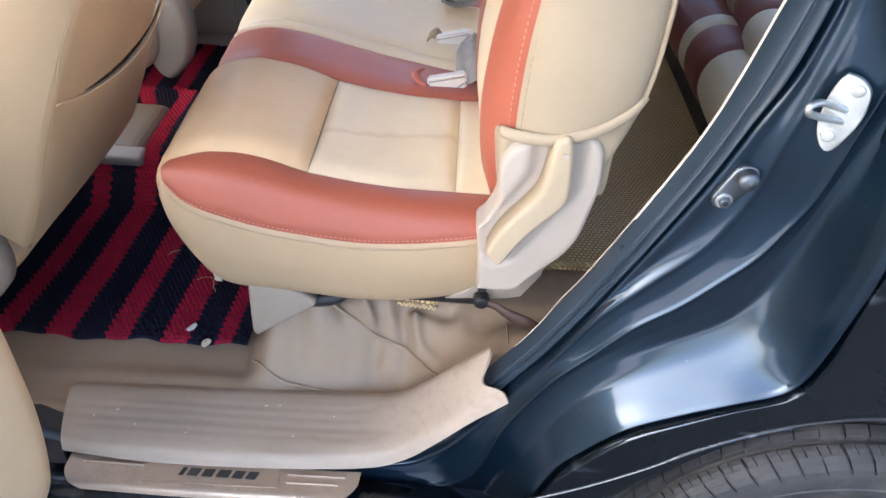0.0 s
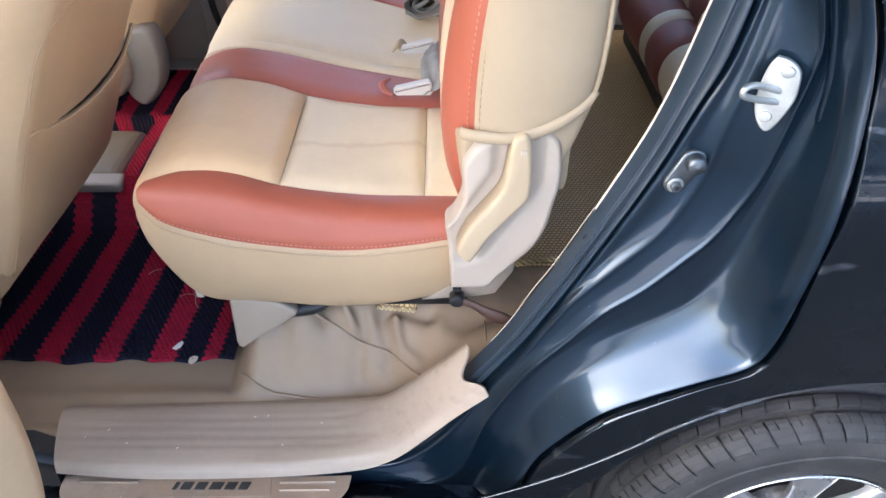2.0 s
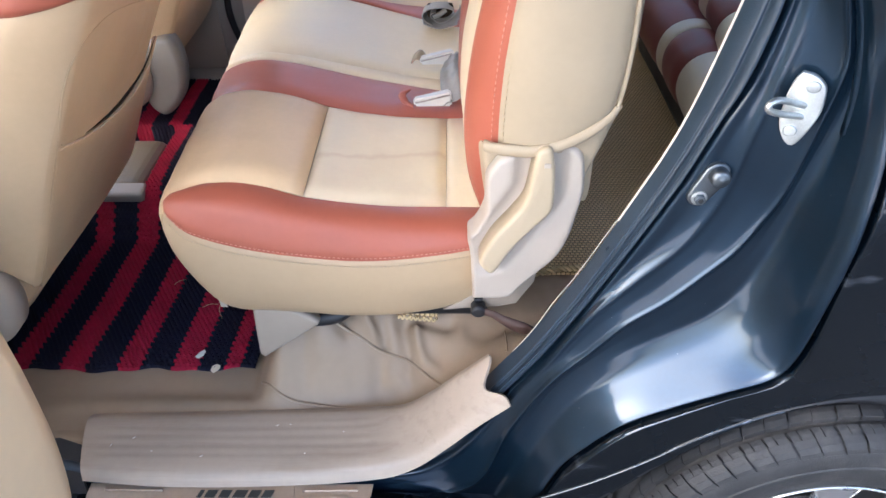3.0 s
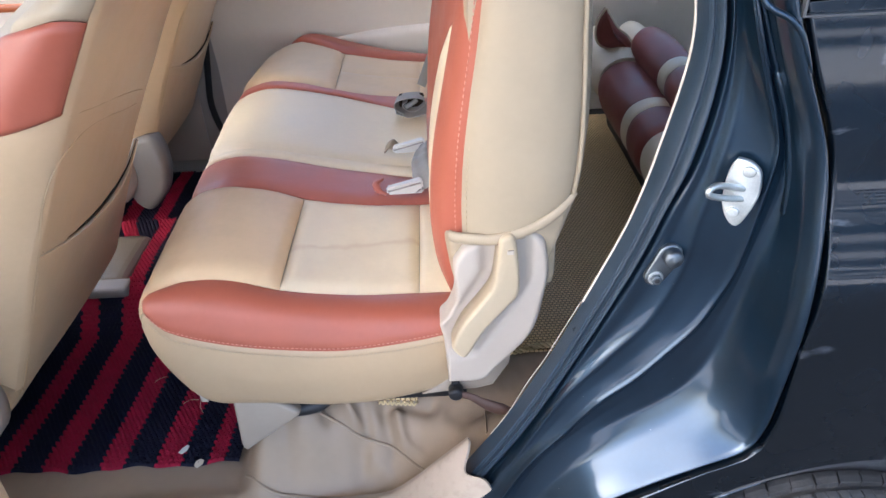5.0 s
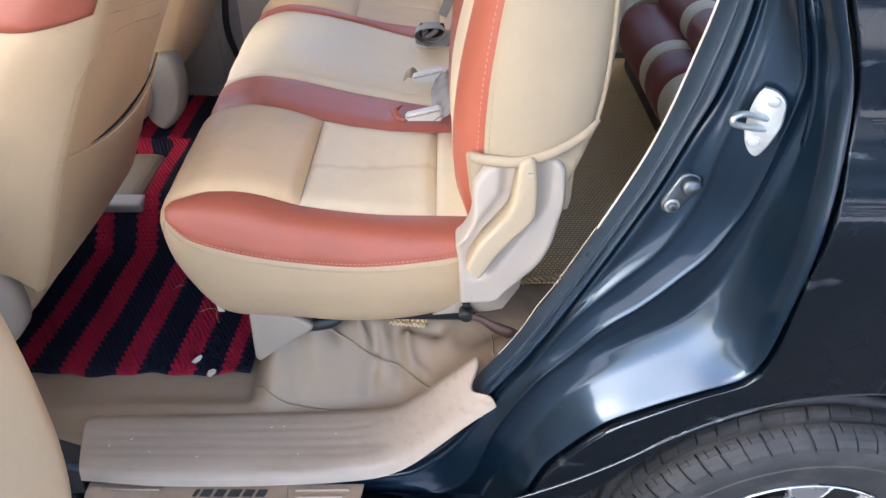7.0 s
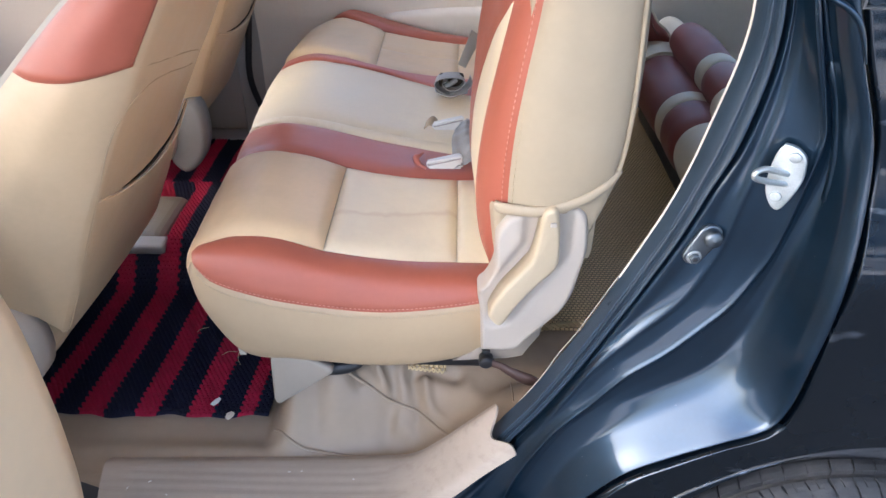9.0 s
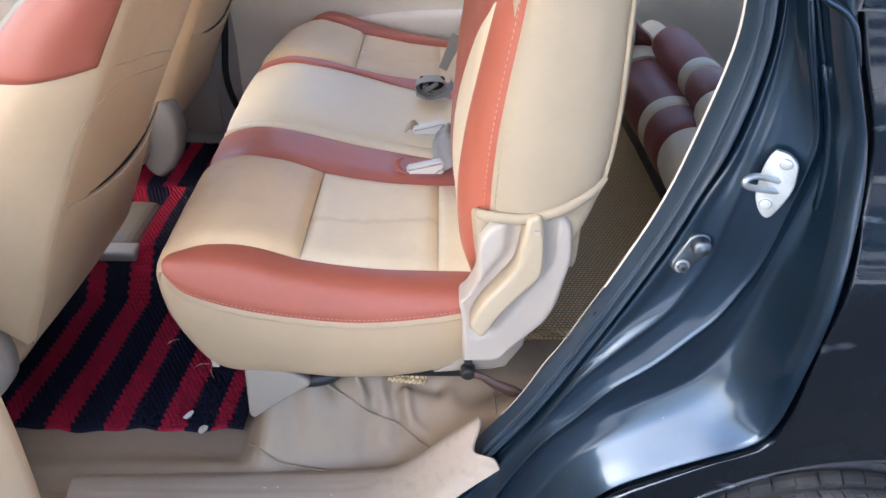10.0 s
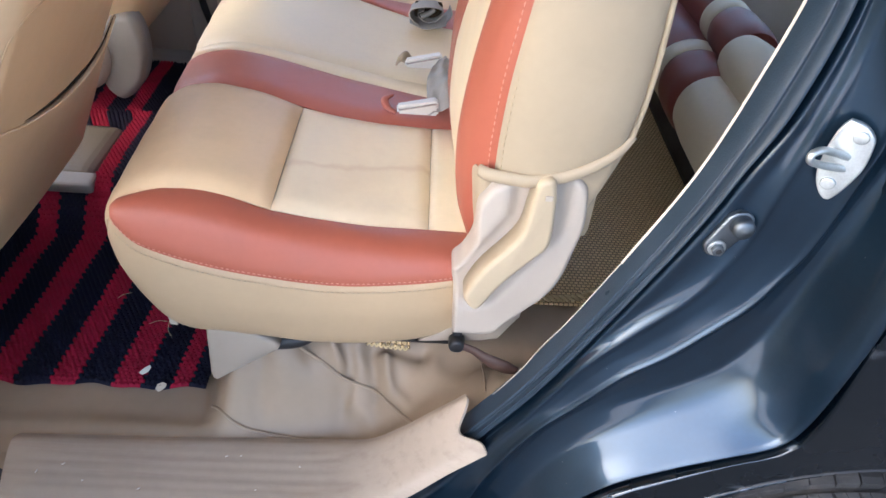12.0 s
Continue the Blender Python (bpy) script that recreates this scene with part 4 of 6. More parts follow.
def tread_block(name, profile, a0, a1, slant, n=3):
    """A block of tread: a profile of (radius, y) swept a few degrees, its ends slanting."""
    verts, faces, m = [], [], len(profile)
    for k in range(n + 1):
        for i, (r, y) in enumerate(profile):
            a = radians(a0 + (a1 - a0) * k / n + slant * (i / (m - 1)) ** 1.4)
            verts.append((WHEEL[0] + r * math.cos(a), y + 0.010, WHEEL[1] + r * math.sin(a)))
    for k in range(n):
        for i in range(m - 1):
            faces.append((k * m + i, k * m + i + 1, (k + 1) * m + i + 1, (k + 1) * m + i))
    faces += [tuple(range(m - 1, -1, -1)), tuple(n * m + i for i in range(m))]
    return link_mesh(name, verts, faces, TYRE, tyre, smooth=False)


# shoulder blocks parted by slanting slits, and the broken rib inside the round groove
SHOULDER = [(0.289, 0.7885), (0.2925, 0.7865), (0.300, 0.7885), (0.308, 0.7945), (0.315, 0.8035), (0.3190, 0.811), (0.3210, 0.8185), (0.3110, 0.8205)]
RIB = [(0.3120, 0.8308), (0.3212, 0.8320), (0.3235, 0.842), (0.3232, 0.8520), (0.3130, 0.8530)]
tread = random.Random(5)
for k in range(27):
    at = 5 + k * 6.2 + tread.uniform(-0.15, 0.15)
    half = at + 2.9 + tread.uniform(-0.2, 0.2)
    tread_block("shoulder_block", SHOULDER[:5], at, at + 5.55, 1.3, 5)
    for a, b in ((at + 1.3, half + 1.25), (half + 1.55, at + 6.85)):
        tread_block("shoulder_block", SHOULDER[4:], a, b, 1.1, 3)
    tread_block("rib_block", RIB, at + 0.2, at + 5.95, -1.2, 4)
turned("bead_line", [(0.252, 0.7865), (0.254, 0.7835), (0.257, 0.7835), (0.259, 0.786)], TYRE, tyre, 96)
rimo = turned("rim", [(0.168, 0.94), (0.168, 0.86), (0.174, 0.81), (0.182, 0.7985), (0.1865, 0.797), (0.1865, 0.803), (0.178, 0.806), (0.174, 0.82)], ALLOY, wheel, 96, "silver alloy wheel rim")
for k in range(7):
    a = radians(90 + k * 360 / 7)
    d, s = np.array((math.cos(a), 0, math.sin(a))), np.array((-math.sin(a), 0, math.cos(a)))
    c = np.array((WHEEL[0], 0, WHEEL[1]))
    rails = [[c + d * r + s * w * f + np.array((0, y + 0.010, 0)) for r, w, y in ((0.05, 0.020, 0.815), (0.11, 0.024, 0.808), (0.145, 0.030, 0.804), (0.177, 0.042, 0.803))] for f in (-1, -0.8, 0.8, 1)]
    for r in (rails[0], rails[3]):
        for p in r:
            p[1] += 0.018
    slab("spoke", surface(rails, 14, 12), ALLOY, rimo, 0.008, tuple(c + np.array((0, 1.2, 0))))
turned("hub", [(0.0, 0.806), (0.05, 0.806), (0.065, 0.815), (0.065, 0.86)], ALLOY, rimo, 40)
turned("brake_disc", [(0.0, 0.87), (0.15, 0.87), (0.165, 0.88), (0.165, 0.92)], DARK, wheel, 60)

# ---- the open rear door, seen at its hinge end ----
door = new("open_side_door")
door.parent = car
door["label"] = "open rear side door with cream trim"
d_rails = []
for y, dx in ((0.80, -0.030), (0.792, -0.008), (0.775, 0.0), (0.60, -0.020), (0.30, -0.085), (0.0, -0.16), (-0.22, -0.215)):
    d_rails.append([(x + dx, y, z) for x, z in ((-0.64, 0.36), (-0.585, 0.44), (-0.556, 0.53), (-0.535, 0.65), (-0.527, 0.75), (-0.524, 0.85), (-0.53, 1.0), (-0.56, 1.08))])
slab("door_trim", surface(d_rails, 40, 40), DOORTRIM, door, 0.02, (-1.2, 0.4, 0.7), "cream moulded door trim")
# perforated speaker field near its lower corner
bm = bmesh.new()
for i in range(18):
    for j in range(7):
        z = 0.50 + 0.0085 * i
        y = 0.700 - 0.0085 * j - 0.15 * (z - 0.5) + 0.004 * (i % 2)
        x = np.interp(z, (0.44, 0.53, 0.65, 0.75), (-0.585, -0.556, -0.535, -0.527)) - 0.020 * (0.775 - y) / 0.175 + 0.0012
        bmesh.ops.create_cone(bm, cap_ends=True, segments=6, radius1=0.0019, radius2=0.0019, depth=0.002, matrix=pose(x, y, z, 0, 90, 0))
ob = bm_part("speaker_holes", bm, INK, door, "fine round perforations of the loudspeaker")
ob["kind"] = "stuff"
slab("door_skin", surface([[(-0.72 - 0.16 * (0.8 - y) / 0.8, y, z) for z in (0.36, 0.6, 0.85, 1.09)] for y in (0.80, 0.4, 0.0, -0.22)], 10, 10), PAINT, door, 0.01, (0.2, 0.4, 0.7), "black outer skin of the open door")

# ---- far side trim ----
fd = []
for y, z in ((2.47, 0.44), (2.455, 0.50), (2.45, 0.66), (2.455, 0.80), (2.44, 0.90), (2.445, 0.96), (2.45, 1.10)):
    fd.append([(x, y, z) for x in np.linspace(-0.64, 0.50, 24)])
slab("far_door_trim", surface(fd, 24, 30), TRIM, car, 0.02, (0, 3.2, 0.8), "grey beige trim of the far rear door")
slab("far_armrest", surface([[(-0.30, 2.452, 0.880), (-0.18, 2.452, 0.905), (0.0, 2.452, 0.922), (0.30, 2.452, 0.93)], [(-0.30, 2.44, 0.872), (-0.18, 2.42, 0.890), (0.0, 2.41, 0.905), (0.30, 2.41, 0.913)], [(-0.26, 2.44, 0.845), (-0.16, 2.42, 0.82), (0.0, 2.41, 0.80), (0.30, 2.41, 0.79)], [(-0.26, 2.452, 0.82), (-0.16, 2.452, 0.78), (0.0, 2.452, 0.76), (0.3, 2.452, 0.75)]], 24, 20), TRIM, car, 0.01, (0, 3.2, 0.8), "moulded armrest of the far door")
tube("far_door_seal", [(-0.630, 2.45, 1.25), (-0.640, 2.45, 1.05), (-0.675, 2.45, 0.80), (-0.688, 2.45, 0.68), (-0.668, 2.45, 0.58), (-0.63, 2.45, 0.50)], 0.0110, DARK, car, "black rubber seal of the far door", n=40)
slab("far_front_trim", surface([[(x, y, z) for x in np.linspace(-1.9, -0.72, 20)] for y, z in ((2.47, 0.44), (2.45, 0.6), (2.44, 0.85), (2.43, 0.98), (2.45, 1.02), (2.455, 1.12))], 20, 24), GREY, car, 0.02, (-1, 3.2, 0.8), "pale trim of the far front door")
tube("wood_strip", [(-1.7, 2.43, 1.035), (-1.4, 2.43, 1.035), (-1.0, 2.43, 1.028)], 0.013, WOOD, car, "brown wood-look strip on the far front door", n=20, flat=0.5)
slab("far_pillar_trim", surface([[(-0.72, 2.44, z) for z in (0.44, 0.8, 1.3)], [(-0.69, 2.455, z) for z in (0.44, 0.8, 1.3)], [(-0.64, 2.46, z) for z in (0.44, 0.8, 1.3)]], 10, 8), GREY_DARK, car, 0.01, (-0.7, 3.2, 0.8), "grey centre pillar trim of the far side")
slab("rear_side_trim", surface([[(x, y, z) for x in np.linspace(0.45, 1.72, 16)] for y, z in ((2.45, 0.60), (2.43, 0.8), (2.42, 1.0), (2.45, 1.12))], 16, 16), LINER, car, 0.02, (1, 3.2, 0.8), "pale side trim of the cargo bay")
block("far_sill", (-0.90, 2.38, 0.44), (-0.60, 2.47, 0.475), GREY_DARK, car, "grey sill at the far door", 0.008)


# ---- second-row bench seat ----
bench = thing("bench_seat", "cream and brick red leatherette bench seat on the cabin floor", "car seat")
CUSHION_IN = (-0.1, 1.7, 0.78)
TOP = [(0.115, 0.846), (0.06, 0.845), (0.026, 0.845), (-0.07, 0.853), (-0.145, 0.866), (-0.20, 0.880), (-0.27, 0.898), (-0.335, 0.902), (-0.385, 0.890), (-0.42, 0.862)]


def top_z(x):
    return float(np.interp(x, [p[0] for p in TOP[::-1]], [p[1] for p in TOP[::-1]]))


def nose_x(y):
    """How far forward the cushion reaches at each place across the car."""
    return float(np.interp(y, (1.05, 1.12, 1.45, 1.9, 2.1, 2.3, 2.42), (0.0, -0.004, -0.016, -0.036, -0.036, -0.012, 0.045)))


def strip_rail(edge, x0, x1, swell=0.0, front=False, n=9):
    """A line on the cushion's top from x0 forward to x1; edge gives its y at each x. It may run on over the nose."""
    pts = []
    for x in np.linspace(x0, x1, n):
        y = mixv(x, edge)
        f = max(0.0, (-0.25 - x) / 0.17)
        pts.append((x + nose_x(y) * f, y, top_z(x) + swell))
    if front:
        y = pts[-1][1]
        dx = nose_x(y)
        pts += [(-0.432 + dx, y, 0.835 + swell * 0.3), (-0.425 + dx, y, 0.79), (-0.395 + dx, y, 0.735), (-0.36 + dx, y, 0.69)]
    return pts


def between(e0, e1, f):
    return [(x, mixv(x, e0) * (1 - f) + mixv(x, e1) * f) for x in (-0.45, -0.42, -0.39, -0.35, -0.3, -0.25, -0.2, -0.15, -0.1, -0.05, 0.026, 0.07, 0.12)]


B1 = [(-0.45, 1.085), (-0.42, 1.085), (-0.38, 1.10), (-0.3, 1.103), (-0.2, 1.095), (0.026, 1.110), (0.12, 1.11)]
B2 = [(-0.45, 1.452), (-0.35, 1.425), (-0.2, 1.395), (0.026, 1.412), (0.12, 1.418)]
B3 = [(-0.45, 1.625), (-0.36, 1.572), (-0.27, 1.546), (-0.2, 1.548), (-0.09, 1.550), (-0.025, 1.538), (0.05, 1.522), (0.12, 1.51)]
B4 = [(-0.45, 2.015), (-0.39, 1.995), (-0.306, 1.960), (-0.23, 1.952), (-0.13, 1.953), (-0.053, 1.926), (0.022, 1.886), (0.12, 1.86)]
B5 = [(-0.45, 2.075), (-0.385, 2.048), (-0.314, 2.012), (-0.25, 1.996), (-0.19, 1.990), (-0.04, 2.006), (0.036, 2.0), (0.12, 1.99)]
B6 = [(-0.45, 2.40), (-0.353, 2.370), (-0.296, 2.340), (-0.213, 2.296), (-0.139, 2.312), (0.036, 2.298), (0.12, 2.29)]
B7 = [(-0.45, 2.435), (-0.342, 2.422), (-0.27, 2.412), (-0.163, 2.405), (-0.053, 2.365), (0.054, 2.325), (0.12, 2.315)]


def seat_field(name, e0, e1, x0, x1, mat, label="", front=False, puff=0.010, nv=18, nu=34, dip=(0.12, 0.12), crown=0.0):
    rails = [strip_rail(between(e0, e1, f), x0, x1, crown * math.sin(math.pi * f), front) for f in (0, 0.25, 0.5, 0.75, 1)]
    return panel(name, rails, mat, bench, nu, nv, puff, dip, 0.012, CUSHION_IN, label)


seat_field("front_insert", B1, B2, -0.2003, -0.42, TAN, "tan leatherette front field", True, 0.012, 22, 40, (0.05, 0.12), 0.002)
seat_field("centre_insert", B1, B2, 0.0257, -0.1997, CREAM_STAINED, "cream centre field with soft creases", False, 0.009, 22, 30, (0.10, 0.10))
seat_field("rear_insert", B1, B2, 0.115, 0.0263, CREAM_LIFTED, "", False, 0.006, 16, 16)
seat_field("inner_stripe", B2, B3, 0.115, -0.42, RED_LIFTED, "brick red inner stripe", True, 0.006, 16, 50, (0.02, 0.25), 0.002)
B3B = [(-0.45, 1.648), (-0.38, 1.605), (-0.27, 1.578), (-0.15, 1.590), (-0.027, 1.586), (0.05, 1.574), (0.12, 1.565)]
seat_field("middle_edge", B3, B3B, 0.115, -0.42, CREAM_LIFTED, "", True, 0.005, 10, 44, (0.02, 0.3), 0.003)
seat_field("middle_field", B3B, B4, 0.115, -0.42, CREAM_LIFTED, "pale cream middle seat field", True, 0.008, 22, 50, (0.02, 0.10), 0.003)
seat_field("far_stripe", B4, B5, 0.115, -0.42, RED_LIFTED, "", True, 0.005, 14, 44, (0.02, 0.25), 0.002)
seat_field("front_insert", B5, B6, -0.2003, -0.42, TAN, "tan leatherette front field", True, 0.012, 20, 40, (0.05, 0.12), 0.002)
B56 = between(B5, B6, 0.5)
seat_field("centre_insert", B5, B56, 0.0257, -0.1997, TAN, "", False, 0.006, 14, 26, (0.10, 0.2))
seat_field("centre_insert", B56, B6, 0.0257, -0.1997, TAN, "", False, 0.006, 14, 26, (0.10, 0.2))
seat_field("rear_insert", B5, B6, 0.115, 0.0263, TAN, "", False, 0.006, 16, 14)
seat_field("far_bolster", B6, B7, 0.115, -0.42, RED, "", True, 0.014, 12, 44, (0.02, 0.3), 0.004)

# outer bolster and the side below its stitched seam
SEAM_LINE = [(0.105, 1.038, 0.826), (0.015, 1.030, 0.812), (-0.097, 1.026, 0.803), (-0.207, 1.026, 0.812), (-0.296, 1.030, 0.826), (-0.373, 1.040, 0.846), (-0.406, 1.055, 0.866), (-0.415, 1.066, 0.876)]
BOL_TOP = [(0.105, 1.108, 0.849), (0.026, 1.108, 0.850), (-0.078, 1.100, 0.858), (-0.198, 1.095, 0.878), (-0.278, 1.102, 0.898), (-0.346, 1.102, 0.901), (-0.390, 1.093, 0.894), (-0.411, 1.086, 0.888)]
BOL_MID = [(0.105, 1.060, 0.846), (0.022, 1.058, 0.846), (-0.088, 1.054, 0.850), (-0.203, 1.052, 0.866), (-0.288, 1.058, 0.884), (-0.36, 1.064, 0.890), (-0.400, 1.068, 0.888), (-0.416, 1.075, 0.884)]
panel("outer_bolster", [SEAM_LINE, BOL_MID, BOL_TOP], RED, bench, 56, 18, 0.004, (0.01, 0.2), 0.012, CUSHION_IN, "brick red outer bolster")
SKIRT_MID = [(0.100, 1.040, 0.762), (0.0, 1.026, 0.745), (-0.10, 1.022, 0.738), (-0.21, 1.022, 0.745), (-0.30, 1.026, 0.757), (-0.37, 1.036, 0.775), (-0.407, 1.052, 0.80), (-0.424, 1.074, 0.835)]
SKIRT_LOW = [(0.085, 1.054, 0.700), (-0.02, 1.050, 0.678), (-0.10, 1.046, 0.672), (-0.20, 1.046, 0.676), (-0.27, 1.048, 0.680), (-0.325, 1.052, 0.680), (-0.36, 1.062, 0.690), (-0.395, 1.085, 0.735)]
SKIRT_IN = [(0.085, 1.10, 0.700), (-0.02, 1.10, 0.680), (-0.10, 1.10, 0.675), (-0.20, 1.10, 0.678), (-0.27, 1.10, 0.682), (-0.325, 1.10, 0.685), (-0.355, 1.10, 0.695), (-0.39, 1.11, 0.735)]
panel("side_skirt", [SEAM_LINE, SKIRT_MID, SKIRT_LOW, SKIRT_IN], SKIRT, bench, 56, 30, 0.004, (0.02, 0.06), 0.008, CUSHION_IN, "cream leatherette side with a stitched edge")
stitches("red_stitching", [(x, y - 0.006, z + 0.010) for x, y, z in SEAM_LINE[:-1]], 0.0072, 0.0045, 0.0008, THREAD_RED, bench)
stitches("cream_stitching", [(x, y - 0.0065, z - 0.007) for x, y, z in SEAM_LINE[:-1]], 0.0072, 0.0045, 0.0008, THREAD_CREAM, bench)
block("seat_pan", (-0.33, 1.09, 0.688), (0.11, 2.36, 0.80), GREY_DARK, bench, "hidden grey seat pan", 0.02)
# a torn tag end and loose threads under the front corner
slab("cover_tab", surface([[(-0.366, 1.062, 0.686), (-0.363, 1.058, 0.674)], [(-0.353, 1.058, 0.684), (-0.351, 1.056, 0.675)]], 4, 4), GREY, bench, 0.0015, (-0.36, 1.2, 0.68), "frayed end of the seat cover")
for p in ([(-0.362, 1.056, 0.684), (-0.366, 1.052, 0.668), (-0.363, 1.050, 0.655)], [(-0.366, 1.056, 0.682), (-0.378, 1.050, 0.688), (-0.392, 1.050, 0.680)], [(-0.41, 1.06, 0.735), (-0.418, 1.05, 0.740), (-0.428, 1.05, 0.732)]):
    tube("loose_thread", p, 0.00035, THREAD_CREAM, bench, n=12, sides=5)

# backrest of the near seat
BACK_IN = (0.17, 1.25, 1.2)
ST = [(0.097, 1.004, 1.022), (0.097, 1.001, 1.075), (0.101, 1.000, 1.144), (0.111, 1.000, 1.224), (0.122, 1.001, 1.296), (0.130, 1.002, 1.363), (0.142, 1.006, 1.46), (0.155, 1.02, 1.52)]
BK = [(0.246, 1.002, 1.075), (0.252, 1.000, 1.13), (0.253, 1.000, 1.20), (0.250, 1.000, 1.28), (0.247, 1.002, 1.36), (0.243, 1.006, 1.46), (0.235, 1.02, 1.52)]
M1 = [(0.150, 0.990, 1.022), (0.150, 0.984, 1.10), (0.153, 0.983, 1.18), (0.158, 0.984, 1.27), (0.163, 0.986, 1.36), (0.168, 0.992, 1.46), (0.175, 1.01, 1.52)]
M2 = [(0.205, 0.990, 1.052), (0.206, 0.984, 1.11), (0.207, 0.983, 1.19), (0.207, 0.984, 1.27), (0.207, 0.986, 1.36), (0.208, 0.992, 1.46), (0.208, 1.01, 1.52)]
# The side uses the cream whose base was darkened against the door light.
panel("side_panel", [ST, M1, M2, BK], CREAM_DIMMED, bench, 50, 26, 0.006, (0.03, 0.12), 0.010, BACK_IN, "cream leatherette side of the backrest")
FRONT_EDGE = [(0.092, 1.090, 0.852), (0.063, 1.083, 0.93), (0.053, 1.080, 1.005), (0.055, 1.080, 1.07), (0.0645, 1.080, 1.144), (0.080, 1.080, 1.224), (0.095, 1.080, 1.296), (0.110, 1.080, 1.363), (0.145, 1.080, 1.52)]
SIDE_EDGE = [(0.094, 1.085, 0.852), (0.094, 1.045, 0.93), (0.098, 1.015, 1.005), (0.103, 1.002, 1.07), (0.106, 1.001, 1.144), (0.116, 1.001, 1.224), (0.127, 1.002, 1.296), (0.135, 1.003, 1.363), (0.158, 1.02, 1.52)]
panel("red_bolster", [SIDE_EDGE, [tuple((np.array(a) + np.array(b)) / 2 + np.array((-0.004, -0.010, 0))) for a, b in zip(SIDE_EDGE, FRONT_EDGE)], FRONT_EDGE], RED, bench, 60, 16, 0.004, (0.01, 0.2), 0.010, BACK_IN, "brick red strip of the backrest bolster")
stitches("red_stitching", [(x - 0.009, y - 0.003, z) for x, y, z in ST[:-1]], 0.0085, 0.0055, 0.0009, THREAD_RED, bench)
stitches("cream_stitching", [(x + 0.006, y - 0.006, z) for x, y, z in ST[:-1]], 0.0105, 0.0070, 0.0010, THREAD_CREAM, bench)
CREAM_EDGE = [(0.064, 1.340, 0.852), (0.052, 1.370, 0.93), (0.053, 1.380, 1.005), (0.060, 1.360, 1.07), (0.070, 1.300, 1.144), (0.0815, 1.205, 1.224), (0.0945, 1.083, 1.296), (0.109, 1.084, 1.363), (0.144, 1.084, 1.52)]
panel("cream_strip", [FRONT_EDGE[:7], CREAM_EDGE[:7]], CREAM_LIFTED, bench, 60, 8, 0.002, (0.02, 0.2), 0.008, BACK_IN, "narrow cream strip of the backrest")
INNER_EDGE = [(0.064, 1.420, 0.852), (0.051, 1.440, 0.93), (0.0515, 1.450, 1.005), (0.055, 1.445, 1.07), (0.0585, 1.440, 1.144), (0.067, 1.410, 1.224), (0.079, 1.380, 1.296), (0.092, 1.360, 1.363), (0.130, 1.330, 1.52)]
panel("inner_red_strip", [CREAM_EDGE, INNER_EDGE], RED, bench, 60, 8, 0.002, (0.02, 0.2), 0.008, BACK_IN)
panel("back_insert", [INNER_EDGE] + [[(x + dx, y + dy, z) for x, y, z in INNER_EDGE] for dx, dy in ((0.012, 0.03), (0.035, 0.055), (0.08, 0.07))], CREAM_DIMMED, bench, 40, 12, 0.003, (0.03, 0.1), 0.010, BACK_IN)
panel("rear_cover", [BK, [(0.262, 1.05, 1.07), (0.268, 1.05, 1.2), (0.26, 1.05, 1.36), (0.245, 1.06, 1.52)], [(0.262, 1.4, 1.07), (0.268, 1.4, 1.2), (0.26, 1.4, 1.36), (0.245, 1.4, 1.52)]], CREAM_DIMMED, bench, 30, 12, 0.003, (0.03, 0.05), 0.008, BACK_IN)
panel("rear_cover", [[(0.262, y, 0.86), (0.268, y, 1.1), (0.26, y, 1.36), (0.245, y, 1.52)] for y in (1.42, 1.7, 2.05, 2.34)], CREAM_DIMMED, bench, 24, 12, 0.003, (0.03, 0.05), 0.15, BACK_IN, "far part of the backrest")
tube("rear_piping", [(x + 0.002, y - 0.002, z) for x, y, z in BK], 0.0035, CREAM_DIMMED, bench, n=50, sides=8)
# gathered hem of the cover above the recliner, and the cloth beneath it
tube("cover_hem", [(0.079, 1.004, 1.0265), (0.088, 0.996, 1.0265), (0.107, 0.990, 1.027), (0.140, 0.984, 1.028), (0.172, 0.983, 1.036), (0.205, 0.985, 1.050), (0.235, 0.991, 1.070), (0.253, 1.000, 1.088)], [0.0085, 0.0090, 0.0090, 0.0088, 0.0085, 0.008, 0.007, 0.004], CREAM_DIMMED, bench, "cream rolled hem of the seat cover", n=60, sides=12, flat=0.6)
panel("cover_flap", [[(0.072, 1.032, 1.022), (0.079, 1.04, 0.96), (0.092, 1.07, 0.88)], [(0.084, 1.010, 1.022), (0.088, 1.018, 0.97), (0.094, 1.045, 0.88)], [(0.105, 1.012, 1.022), (0.100, 1.020, 0.98), (0.097, 1.04, 0.90)]], CREAM_DIMMED, bench, 24, 12, 0.003, (0.1, 0.1), 0.004, BACK_IN, "hanging end of the seat cover")
panel("cover_flap", [[(0.165, 1.002, 1.036), (0.175, 1.010, 0.99), (0.18, 1.015, 0.93)], [(0.205, 1.000, 1.050), (0.212, 1.008, 0.99), (0.208, 1.015, 0.92)], [(0.252, 1.004, 1.086), (0.232, 1.012, 1.01), (0.205, 1.03, 0.94)], [(0.256, 1.03, 1.086), (0.232, 1.04, 1.01), (0.205, 1.05, 0.94)]], CREAM_DIMMED, bench, 24, 16, 0.003, (0.1, 0.1), 0.004, BACK_IN)
block("back_frame", (0.108, 1.010, 0.92), (0.235, 1.38, 1.48), CREAM_DIMMED, bench, bevel=0.02)

